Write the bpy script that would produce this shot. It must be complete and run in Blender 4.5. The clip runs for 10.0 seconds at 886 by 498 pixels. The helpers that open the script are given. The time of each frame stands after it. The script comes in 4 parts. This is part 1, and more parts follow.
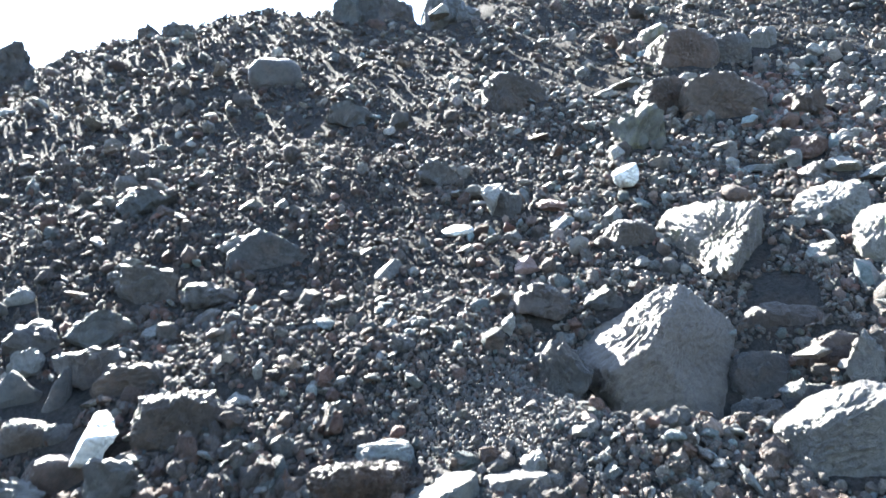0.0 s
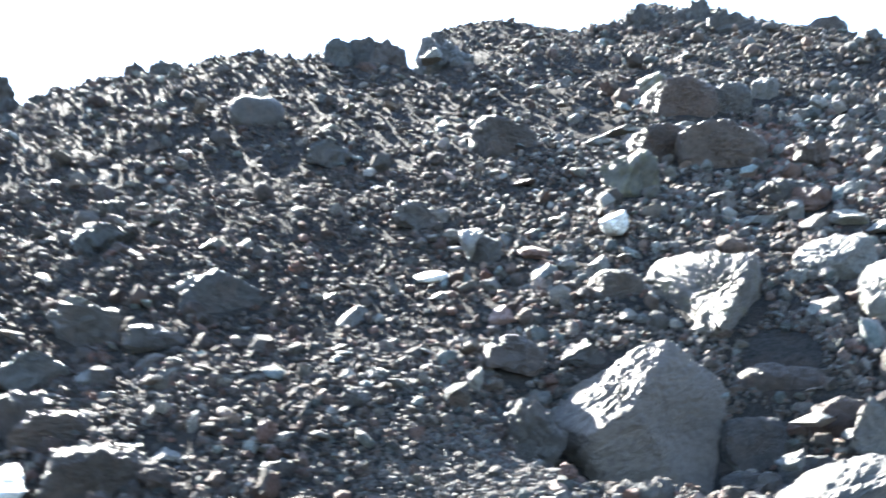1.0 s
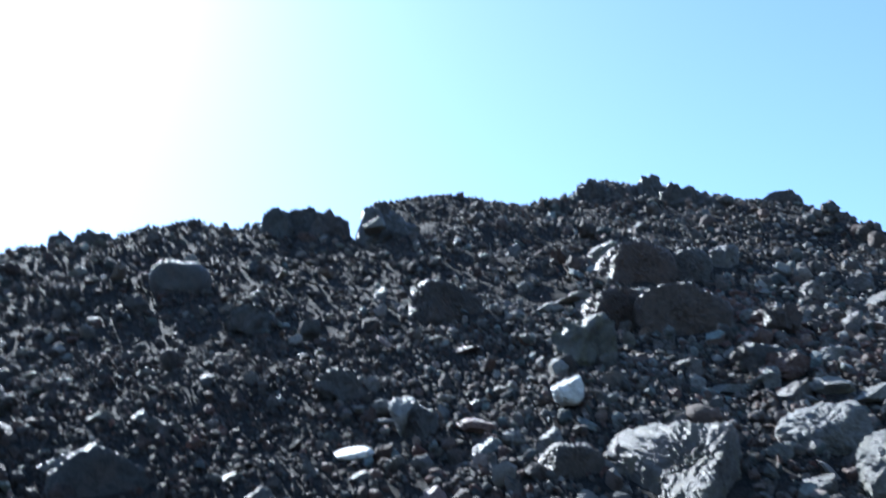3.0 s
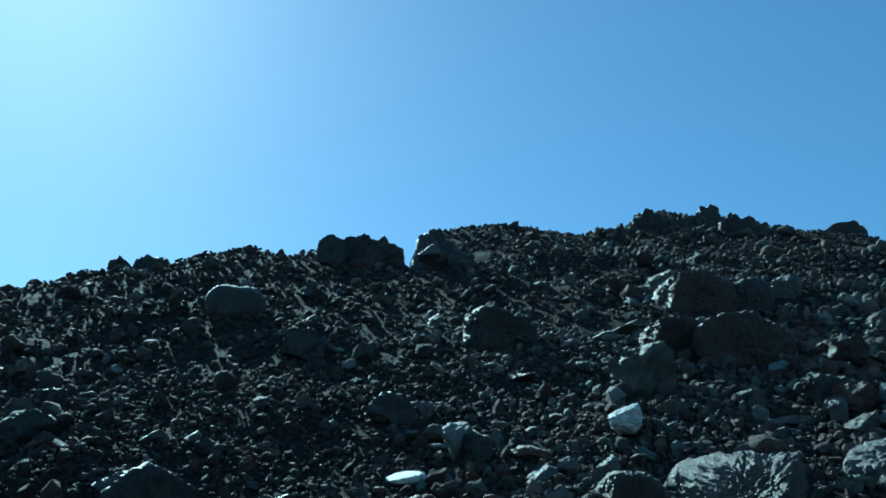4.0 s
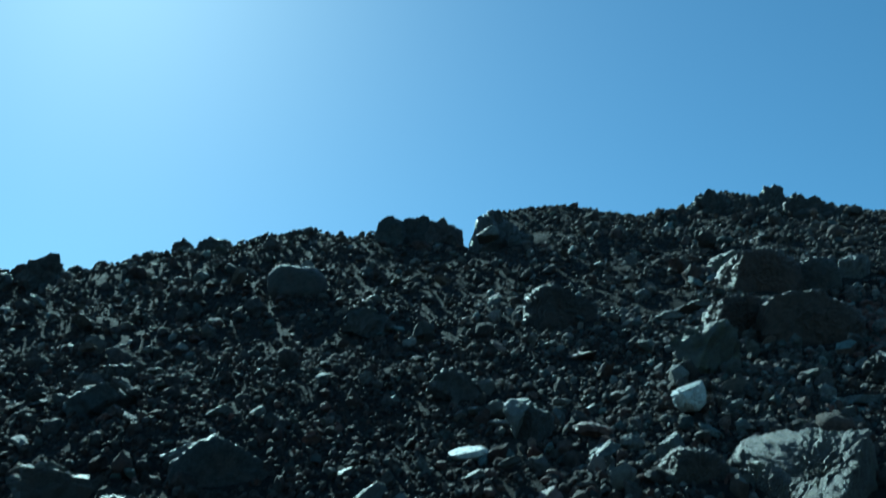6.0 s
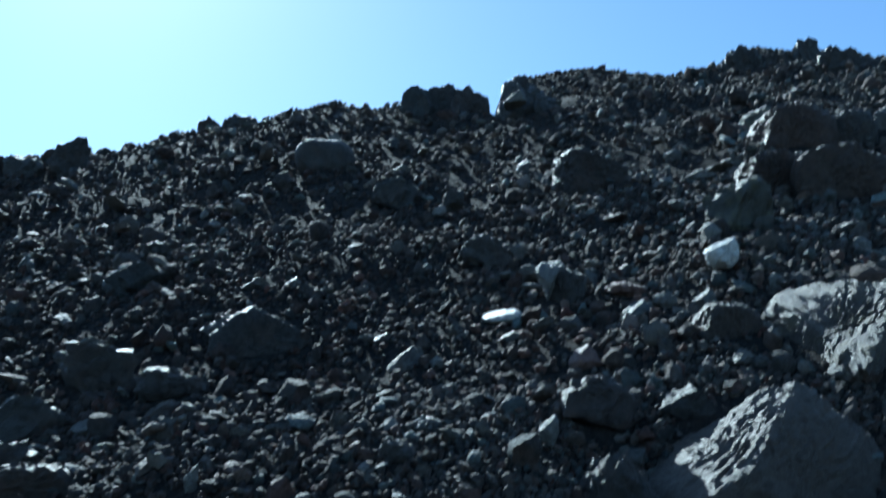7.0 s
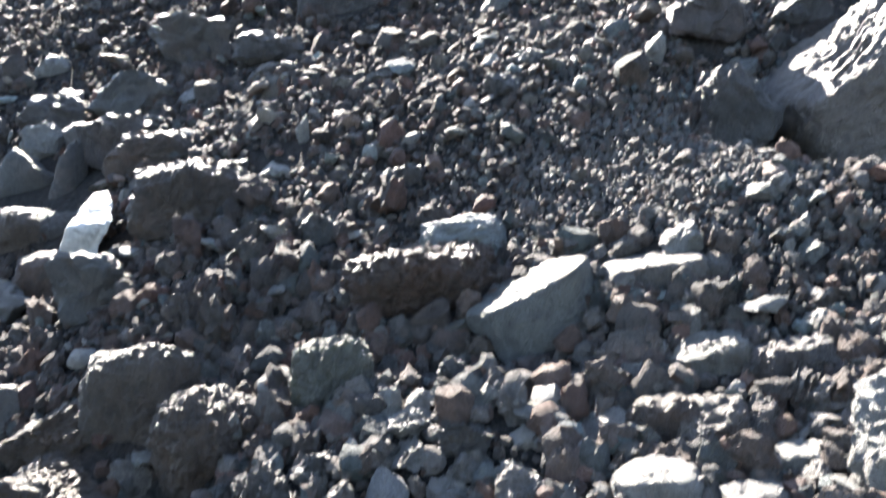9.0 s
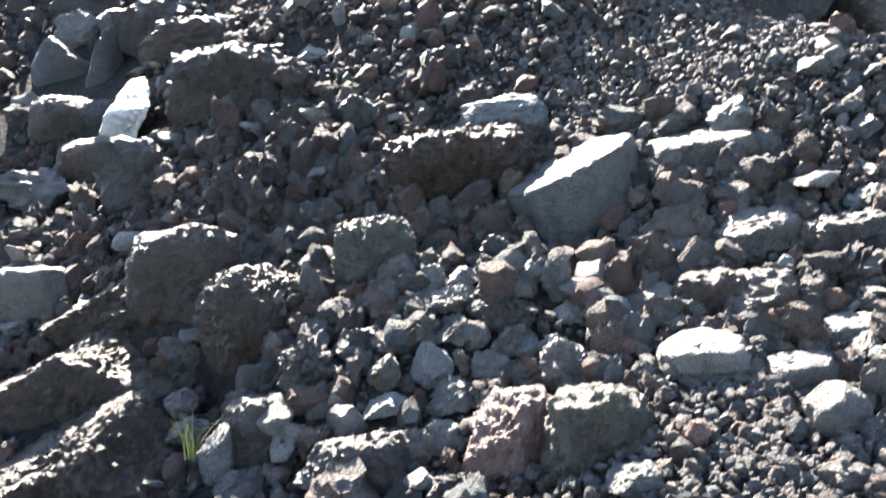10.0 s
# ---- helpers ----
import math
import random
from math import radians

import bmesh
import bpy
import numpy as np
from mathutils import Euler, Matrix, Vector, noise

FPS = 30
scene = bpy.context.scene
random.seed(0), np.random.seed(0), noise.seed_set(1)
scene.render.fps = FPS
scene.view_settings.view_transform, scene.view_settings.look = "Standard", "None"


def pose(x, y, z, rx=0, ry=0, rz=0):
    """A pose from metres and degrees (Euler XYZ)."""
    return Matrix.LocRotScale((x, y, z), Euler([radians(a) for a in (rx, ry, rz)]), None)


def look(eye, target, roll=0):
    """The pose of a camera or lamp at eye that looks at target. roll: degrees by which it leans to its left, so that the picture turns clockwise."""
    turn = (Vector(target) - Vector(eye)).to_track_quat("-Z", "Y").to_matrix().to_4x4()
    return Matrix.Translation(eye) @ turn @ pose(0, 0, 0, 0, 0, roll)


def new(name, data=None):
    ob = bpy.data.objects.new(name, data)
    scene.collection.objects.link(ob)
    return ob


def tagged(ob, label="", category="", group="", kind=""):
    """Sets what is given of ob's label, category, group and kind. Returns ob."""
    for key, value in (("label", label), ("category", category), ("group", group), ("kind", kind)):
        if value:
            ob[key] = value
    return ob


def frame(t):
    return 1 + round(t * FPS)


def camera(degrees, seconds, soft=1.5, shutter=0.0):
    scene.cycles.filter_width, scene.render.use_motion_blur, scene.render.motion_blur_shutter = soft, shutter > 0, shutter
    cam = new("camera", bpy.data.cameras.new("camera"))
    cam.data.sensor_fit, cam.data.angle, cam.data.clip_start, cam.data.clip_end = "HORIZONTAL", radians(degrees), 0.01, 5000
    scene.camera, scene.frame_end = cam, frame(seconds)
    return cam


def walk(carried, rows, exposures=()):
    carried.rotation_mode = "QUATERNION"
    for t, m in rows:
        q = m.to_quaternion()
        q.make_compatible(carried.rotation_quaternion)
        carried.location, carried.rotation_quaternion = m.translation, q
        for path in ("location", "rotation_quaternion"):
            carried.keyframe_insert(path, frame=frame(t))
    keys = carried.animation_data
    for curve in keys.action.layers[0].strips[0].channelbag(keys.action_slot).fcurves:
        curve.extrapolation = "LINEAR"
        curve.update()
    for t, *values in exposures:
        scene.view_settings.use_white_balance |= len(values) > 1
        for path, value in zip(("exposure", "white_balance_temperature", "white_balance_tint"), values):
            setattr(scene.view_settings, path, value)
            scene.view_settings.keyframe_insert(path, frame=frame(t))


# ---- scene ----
cam = camera(48.3, 10.0, soft=1.5, shutter=0.6)
PATH = [
    (0, -0.000, 0.000, 1.600, 97.95, 0.04, 0.18),
    (0.5, 0.220, 0.449, 1.638, 99.71, 0.62, 1.26),
    (1, 0.331, 0.884, 1.630, 101.21, -1.56, 0.04),
    (1.2, 0.370, 1.038, 1.639, 100.68, -2.81, -2.18),
    (1.5, 0.427, 1.269, 1.651, 101.50, -1.91, -1.64),
    (2, 0.555, 1.648, 1.716, 105.87, -2.65, -1.39),
    (2.5, 0.593, 2.036, 1.706, 110.24, -5.26, -4.74),
    (3, 0.626, 2.395, 1.720, 112.38, -1.04, -2.38),
    (3.2, 0.655, 2.426, 1.708, 113.91, -1.17, -1.13),
    (4.3, 0.586, 2.581, 1.655, 114.48, -3.10, 0.57),
    (4.5, 0.579, 2.605, 1.652, 115.23, -3.39, 0.92),
    (5, 0.591, 2.557, 1.619, 117.02, -4.20, 1.58),
    (6.3, 0.567, 2.558, 1.576, 111.34, -4.10, 3.80),
    (6.5, 0.564, 2.556, 1.576, 110.06, -4.16, 4.09),
    (7, 0.563, 2.623, 1.540, 105.65, -2.60, 5.57),
    (7.5, 0.560, 2.630, 1.524, 101.47, -1.77, 7.28),
    (8, 0.572, 2.676, 1.510, 95.97, -0.12, 8.95),
    (8.5, 0.556, 2.734, 1.446, 91.35, 1.12, 10.56),
    (9, 0.481, 2.737, 1.314, 86.68, 2.25, 11.38),
    (9.5, 0.460, 2.752, 1.261, 83.45, 2.45, 12.47),
    (10, 0.432, 2.759, 1.209, 81.04, 2.74, 13.29),
]
EXPOSURE = [(0, 3.72, 6350, 6), (1.5, 3.6, 6250, 6), (2, 3.35, 6150, 8), (2.7, 2.5, 5850, 8), (3.2, 1.5, 5000, 2), (4.3, 0.42, 4480, -32), (4.7, 0.27, 4480, -32), (5.2, 0.08, 4530, -33), (6.5, 0.7, 4500, -27), (7, 1.05, 4950, -8), (7.5, 2.15, 5700, -1), (8.0, 3.0, 6100, 5), (8.5, 3.12, 6400, 8), (9.2, 3.4, 6800, 11), (10, 3.45, 6900, 11)]
walk(cam, [(t, pose(x, y, z, rx, ry, rz)) for t, x, y, z, rx, ry, rz in PATH], EXPOSURE)

# ---- light: a clear sky and a sun low behind the ridge ----
SUN_UP, SUN_LEFT = 39.0, 29.5
world = bpy.data.worlds.new("sky")
scene.world = world
world.use_nodes = True
sky = world.node_tree.nodes.new("ShaderNodeTexSky")
sky.sky_type, sky.sun_disc = "NISHITA", False
sky.sun_elevation, sky.sun_rotation = radians(SUN_UP), radians(-SUN_LEFT)
sky.altitude, sky.air_density, sky.dust_density, sky.ozone_density = 1500, 1.0, 0.9, 1.0
backing = world.node_tree.nodes["Background"]
backing.inputs[1].default_value = 0.085
world.node_tree.links.new(sky.outputs[0], backing.inputs[0])
to_sun = Vector((-math.sin(radians(SUN_LEFT)) * math.cos(radians(SUN_UP)), math.cos(radians(SUN_LEFT)) * math.cos(radians(SUN_UP)), math.sin(radians(SUN_UP))))
lamp = bpy.data.lights.new("sun", "SUN")
lamp.energy, lamp.angle, lamp.color = 4.5, radians(0.53), (1.0, 0.95, 0.88)
sun = new("sun", lamp)
sun.matrix_world = look(to_sun * 80, (0, 0, 0))


# ---- materials ----
def stone_material(name, dark, light, stain, stain_amount=0.3, rough=0.52, bump=1.0, island=False, grain=55.0, spread=0.5, tint=0.45, gloss=0.5):
    """Rock: tone that differs from stone to stone, blotches of a second colour, fine grain, pits."""
    m = bpy.data.materials.new(name)
    m.use_nodes = True
    nt = m.node_tree
    n, link = nt.nodes, nt.links.new
    bsdf = n["Principled BSDF"]
    coord = n.new("ShaderNodeTexCoord")
    if island:
        pick = n.new("ShaderNodeNewGeometry").outputs["Random Per Island"]
    else:
        pick = n.new("ShaderNodeObjectInfo").outputs["Random"]
    shift = n.new("ShaderNodeVectorMath")
    shift.operation = "MULTIPLY_ADD"
    link(coord.outputs["Object"], shift.inputs[0])
    shift.inputs[1].default_value = (1, 1, 1)
    mul = n.new("ShaderNodeMath")
    mul.operation = "MULTIPLY"
    link(pick, mul.inputs[0])
    mul.inputs[1].default_value = 37.0
    link(mul.outputs[0], shift.inputs[2])

    def noise_tex(scale, detail=4.0, roughness=0.6):
        t = n.new("ShaderNodeTexNoise")
        t.inputs["Scale"].default_value, t.inputs["Detail"].default_value, t.inputs["Roughness"].default_value = scale, detail, roughness
        link(shift.outputs[0], t.inputs["Vector"])
        return t.outputs["Fac"]

    def mix(fac, a, b, kind="MIX"):
        x = n.new("ShaderNodeMix")
        x.data_type, x.blend_type = "RGBA", kind
        for value, slot in ((fac, 0), (a, 6), (b, 7)):
            if isinstance(value, (int, float)):
                x.inputs[slot].default_value = value
            elif isinstance(value, tuple):
                x.inputs[slot].default_value = (*value, 1)
            else:
                link(value, x.inputs[slot])
        return x.outputs[2]

    def remap(value, a, b, c=0.0, d=1.0):
        x = n.new("ShaderNodeMapRange")
        link(value, x.inputs[0])
        for i, q in enumerate((a, b, c, d)):
            x.inputs[i + 1].default_value = q
        return x.outputs[0]

    broad, fine, speck = noise_tex(3.5), noise_tex(grain, 6.0, 0.7), noise_tex(grain * 4.5, 3.0)
    tone = n.new("ShaderNodeMath")
    tone.operation = "MULTIPLY_ADD"
    link(pick, tone.inputs[0])
    tone.inputs[1].default_value = spread
    link(remap(fine, 0.3, 0.75, 0.0, 1.0 - spread), tone.inputs[2])
    colour = mix(tone.outputs[0], dark, light)
    colour = mix(remap(broad, 0.48, 0.66, 0.0, stain_amount), colour, stain)
    colour = mix(remap(noise_tex(14.0, 5.0), 0.35, 0.65, 0.65, 1.3), (0, 0, 0), colour)
    spin = n.new("ShaderNodeTexWhiteNoise")
    spin.noise_dimensions = "1D"
    link(pick, spin.inputs["W"])
    hue = n.new("ShaderNodeValToRGB")
    hue.color_ramp.elements[0].color, hue.color_ramp.elements[1].color = (1.0, 0.7, 0.58, 1), (0.74, 0.95, 1.0, 1)
    hue.color_ramp.elements.new(0.3).color = (1.0, 0.95, 0.92, 1)
    hue.color_ramp.elements.new(0.75).color = (0.97, 0.97, 0.95, 1)
    link(spin.outputs["Value"], hue.inputs[0])
    colour = mix(1.0 if island else tint, colour, hue.outputs[0], "MULTIPLY")
    colour = mix(remap(speck, 0.3, 0.72, 0.4, 1.45), (0, 0, 0), colour)
    link(colour, bsdf.inputs["Base Color"])
    bsdf.inputs["Specular IOR Level"].default_value = gloss
    link(remap(fine, 0.3, 0.7, rough + 0.12, rough - 0.1), bsdf.inputs["Roughness"])
    pits = n.new("ShaderNodeTexVoronoi")
    pits.inputs["Scale"].default_value = grain * 1.3
    link(shift.outputs[0], pits.inputs["Vector"])
    height = n.new("ShaderNodeMath")
    height.operation = "MULTIPLY_ADD"
    link(remap(pits.outputs["Distance"], 0.0, 0.4), height.inputs[0])
    height.inputs[1].default_value = 0.45
    link(fine, height.inputs[2])
    b = n.new("ShaderNodeBump")
    b.inputs["Strength"].default_value, b.inputs["Distance"].default_value = bump, 0.06
    link(height.outputs[0], b.inputs["Height"])
    link(b.outputs[0], bsdf.inputs["Normal"])
    return m


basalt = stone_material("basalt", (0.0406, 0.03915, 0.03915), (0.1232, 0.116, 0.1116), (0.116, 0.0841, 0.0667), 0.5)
grey = stone_material("grey_lava", (0.087, 0.0841, 0.07975), (0.2248, 0.216, 0.2044), (0.1885, 0.1668, 0.1305), 0.4)
pale = stone_material("pale_rock", (0.143, 0.1391, 0.13), (0.338, 0.325, 0.3016), (0.182, 0.169, 0.143), 0.5, tint=0.15)
white = stone_material("white_rock", (0.48, 0.47, 0.45), (0.76, 0.75, 0.72), (0.5, 0.48, 0.44), 0.3, bump=0.6, tint=0.0)
lichen = stone_material("lichen_rock", (0.1015, 0.0986, 0.0899), (0.2755, 0.2639, 0.2364), (0.203, 0.1928, 0.1087), 0.6)
pink = stone_material("reddish_rock", (0.18, 0.112, 0.096), (0.34, 0.225, 0.195), (0.16, 0.115, 0.1), 0.4)
scoria = stone_material("scoria", (0.087, 0.05075, 0.0406), (0.2175, 0.1232, 0.09425), (0.1015, 0.0725, 0.06525), 0.4)
dusky = stone_material("dusky_lava", (0.07975, 0.0725, 0.06525), (0.2175, 0.203, 0.1827), (0.145, 0.1276, 0.1015), 0.4)
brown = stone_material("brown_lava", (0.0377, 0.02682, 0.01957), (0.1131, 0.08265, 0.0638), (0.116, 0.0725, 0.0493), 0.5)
mossy = stone_material("mossy_lava", (0.05075, 0.0493, 0.0406), (0.174, 0.1668, 0.1377), (0.1885, 0.174, 0.06525), 0.5)
slate = stone_material("layered_lava", (0.116, 0.116, 0.1189), (0.29, 0.29, 0.29), (0.145, 0.1305, 0.116), 0.4)
dark_rubble = stone_material("dark_rubble", (0.0348, 0.03016, 0.02871), (0.1377, 0.1203, 0.1116), (0.145, 0.0899, 0.0725), 0.45, island=True, spread=0.65, rough=0.75, gloss=0.25)
rubble_mat = stone_material("rubble", (0.0493, 0.04495, 0.04277), (0.2175, 0.2001, 0.187), (0.174, 0.1189, 0.0928), 0.45, island=True, spread=0.65, rough=0.75, gloss=0.25)
red_rubble_mat = stone_material("red_rubble", (0.0725, 0.0406, 0.0319), (0.2465, 0.145, 0.116), (0.1305, 0.087, 0.0725), 0.3, island=True, spread=0.7, rough=0.68, gloss=0.38)
pale_rubble_mat = stone_material("pale_rubble", (0.087, 0.0841, 0.07975), (0.3625, 0.348, 0.3262), (0.203, 0.1595, 0.1305), 0.35, island=True, spread=0.75, rough=0.68, gloss=0.38)
gravel_mat = stone_material("gravel", (0.058, 0.0551, 0.05365), (0.1958, 0.1812, 0.174), (0.1885, 0.145, 0.1232), 0.3, island=True, spread=0.7, rough=0.68, gloss=0.4)
earth = stone_material("lava_grit", (0.0195, 0.01885, 0.01846), (0.065, 0.0611, 0.0585), (0.065, 0.0481, 0.039), 0.6, rough=0.9, bump=1.0, spread=0.0, grain=30.0, gloss=0.08)

# ---- the slope ----
rng = np.random.default_rng(7)
LATTICE = rng.random((4, 128, 128))


def bumps(x, y, size, layer=0):
    """Smooth random hummocks of about that size, -1 to 1."""
    u, v = np.asarray(x, float) / size + 40.3, np.asarray(y, float) / size + 51.7
    i, j = np.floor(u).astype(int), np.floor(v).astype(int)
    fu, fv = u - i, v - j
    fu, fv = fu * fu * (3 - 2 * fu), fv * fv * (3 - 2 * fv)
    g = LATTICE[layer]
    a, b = g[i % 128, j % 128], g[(i + 1) % 128, j % 128]
    c, d = g[i % 128, (j + 1) % 128], g[(i + 1) % 128, (j + 1) % 128]
    return ((a * (1 - fu) + b * fu) * (1 - fv) + (c * (1 - fu) + d * fu) * fv) * 2 - 1


CREST_X = (-60, -12, -10.8, -10.1, -9.25, -8.6, -8.0, -7.4, -7.0, -6.5, -4.8, -3.2, -2.9, -1.8, -0.8, -0.5, -0.2, 1.2, 2.2, 3.4, 4.5, 5.6, 7.1, 7.7, 8.6, 9.0, 9.6, 14, 60)
CREST_Y = (27.5, 27.0, 26.0, 25.6, 24.6, 24.0, 23.2, 22.9, 23.2, 23.7, 23.8, 22.5, 23.2, 23.2, 21.6, 21.4, 24.3, 25.3, 25.1, 24.2, 24.8, 26.0, 26.0, 23.7, 22.7, 20.9, 19.3, 16.0, 15.5)


# hollows in front of and between boulders: x, y, half widths, depth
POCKETS = ((2.3, 8.95, 1.15, 0.6, 0.72), (1.25, 9.3, 0.5, 0.6, 0.4), (-1.62, 6.45, 0.26, 0.24, 0.3), (-0.45, 7.2, 0.5, 0.17, 0.22), (0.2, 7.0, 0.4, 0.15, 0.12), (-3.3, 8.4, 0.5, 0.3, 0.25))


def height(x, y):
    """The rubble slope: a foot at y = 6, a crest of uneven depth, a fall behind it."""
    x, y = np.asarray(x, float), np.asarray(y, float)
    crest = np.interp(x, CREST_X, CREST_Y) + 0.2 * bumps(x, x * 0, 0.5, 3)
    yy = np.minimum(y, crest)
    up = 2.995 + 0.634 * (yy - 11) + 0.1037 * np.clip(x, -12, 14) + 0.0017 * (yy - 11) ** 2 - 0.35 * np.maximum(y - crest, 0) - 0.53 * np.clip(-8 - x, 0, 2.9)
    up = np.where(y > 40, np.maximum(up, 0.0), up)
    foot = -0.05 + 0.03 * np.clip(x, -10, 10) - 0.4 * np.clip((y - 2.5) / 2.8, 0, 1) ** 2
    bench = 0.42 + 0.27 * (y - 7.0) + 0.05 * x
    foot = foot + np.maximum(bench - foot, 0) * np.clip((x + 0.9) / 1.3, 0, 1) * np.where(y < 20, 1.0, 0.0)
    k = 0.08
    z = np.logaddexp(np.clip(up / k, -60, 200), np.clip(foot / k, -60, 60)) * k
    z = np.where(y > 10, np.maximum(up, foot), z)
    away = np.clip((np.abs(x) - 40) / 60, 0, 1)
    z = z * (1 - away) + foot * away
    near = 0.25 + 0.6 * np.clip((y - 4.5) / 2.0, 0, 1) * (1 - 0.65 * np.clip((x + 0.9) / 1.2, 0, 1) * np.clip((8.6 - y) / 1.2, 0, 1))
    for px, py, rx, ry, deep in POCKETS:
        z = z - deep * np.exp(-((x - px) / rx) ** 2 - ((y - py) / ry) ** 2)
    z = z + near * (0.19 * bumps(x, y, 1.5, 0) + 0.08 * bumps(x, y, 0.6, 1))
    return z + near * 0.02 * bumps(x, y, 0.24, 2)


def spaced(lo, hi, step, out_lo, out_hi):
    mid = np.arange(lo, hi + step / 2, step)
    left, right, s = [], [], step
    a = lo
    while a > out_lo:
        s *= 1.25
        a -= s
        left.append(a)
    s, a = step, hi
    while a < out_hi:
        s *= 1.25
        a += s
        right.append(a)
    return np.concatenate([left[::-1], mid, right])


def mesh_from(name, verts, faces, material, smooth=None):
    """A mesh from arrays of places and of triangles or quads."""
    me = bpy.data.meshes.new(name)
    verts, faces = np.asarray(verts, np.float32), np.asarray(faces, np.int32)
    k = faces.shape[1]
    me.vertices.add(len(verts))
    me.vertices.foreach_set("co", verts.ravel())
    me.loops.add(faces.size)
    me.loops.foreach_set("vertex_index", faces.ravel())
    me.polygons.add(len(faces))
    me.polygons.foreach_set("loop_start", np.arange(0, faces.size, k, dtype=np.int32))
    me.materials.append(material)
    me.update(calc_edges=True)
    if smooth is not None:
        me.polygons.foreach_set("use_smooth", np.ones(len(faces), bool))
        if smooth < 180:
            me.set_sharp_from_angle(angle=radians(smooth))
    return me


gx, gy = spaced(-12.5, 13.0, 0.085, -600, 600), spaced(4.5, 27.2, 0.085, -600, 600)
X, Y = np.meshgrid(gx, gy)
nx, ny = len(gx), len(gy)
idx = np.arange(nx * ny).reshape(ny, nx)
quads = np.stack([idx[:-1, :-1], idx[:-1, 1:], idx[1:, 1:], idx[1:, :-1]], -1).reshape(-1, 4)
ground = new("ground", mesh_from("ground", np.stack([X.ravel(), Y.ravel(), height(X, Y).ravel()], -1), quads, earth, 60))
tagged(ground, "dark volcanic grit of a steep lava rubble slope", "ground", kind="structure")


# ---- stones ----
def ball(level):
    bm = bmesh.new()
    bmesh.ops.create_icosphere(bm, subdivisions=level, radius=1.0)
    v = np.array([p.co[:] for p in bm.verts])
    f = np.array([[p.index for p in q.verts] for q in bm.faces])
    bm.free()
    return v, f


BALLS = {k: ball(k) for k in (1, 2, 3, 4, 5, 6)}


def rough_noise(v, scale, seed):
    return np.array([noise.noise(Vector(p) * scale + Vector((seed * 3.1, seed * 1.7, seed))) for p in v])


def stone_shape(seed, level, cuts=9, facets=(), deepest=0.45, lumps=0.0):
    """A broken clinker about 2 across: a ball with faces struck off."""
    r = np.random.default_rng(seed)
    v, f = BALLS[level]
    v = v.copy()
    v *= 1 + 0.3 * rough_noise(v, 1.1, seed % 50)[:, None]
    planes = []
    for _ in range(cuts):
        q = r.normal(size=3)
        planes.append((q / np.linalg.norm(q), r.uniform(deepest, 0.85)))
    planes += [(np.array(q[:3]) / np.linalg.norm(q[:3]), q[3]) for q in facets]
    for q, d in planes:
        over = np.maximum(v @ q - d, 0)
        v -= over[:, None] * q * 0.97
    if lumps:
        v *= 1 + lumps * (rough_noise(v, 2.6, seed % 31) + 0.5 - np.abs(rough_noise(v, 5.2, seed % 29)) * 1.5)[:, None]
    if level > 2 and lumps:
        v *= 1 + 0.55 * lumps * (0.3 - np.abs(rough_noise(v, 6.5, seed % 23)) + 0.5 * rough_noise(v, 11.0, seed % 19))[:, None]
    if level < 4:
        v *= 1 + (0.0, 0.16, 0.13, 0.1)[level] * r.uniform(-1, 1, (len(v), 1))
    lo, hi = v.min(0), v.max(0)
    return (v - (lo + hi) / 2) / (hi - lo) * 2, f


ROCKS = []


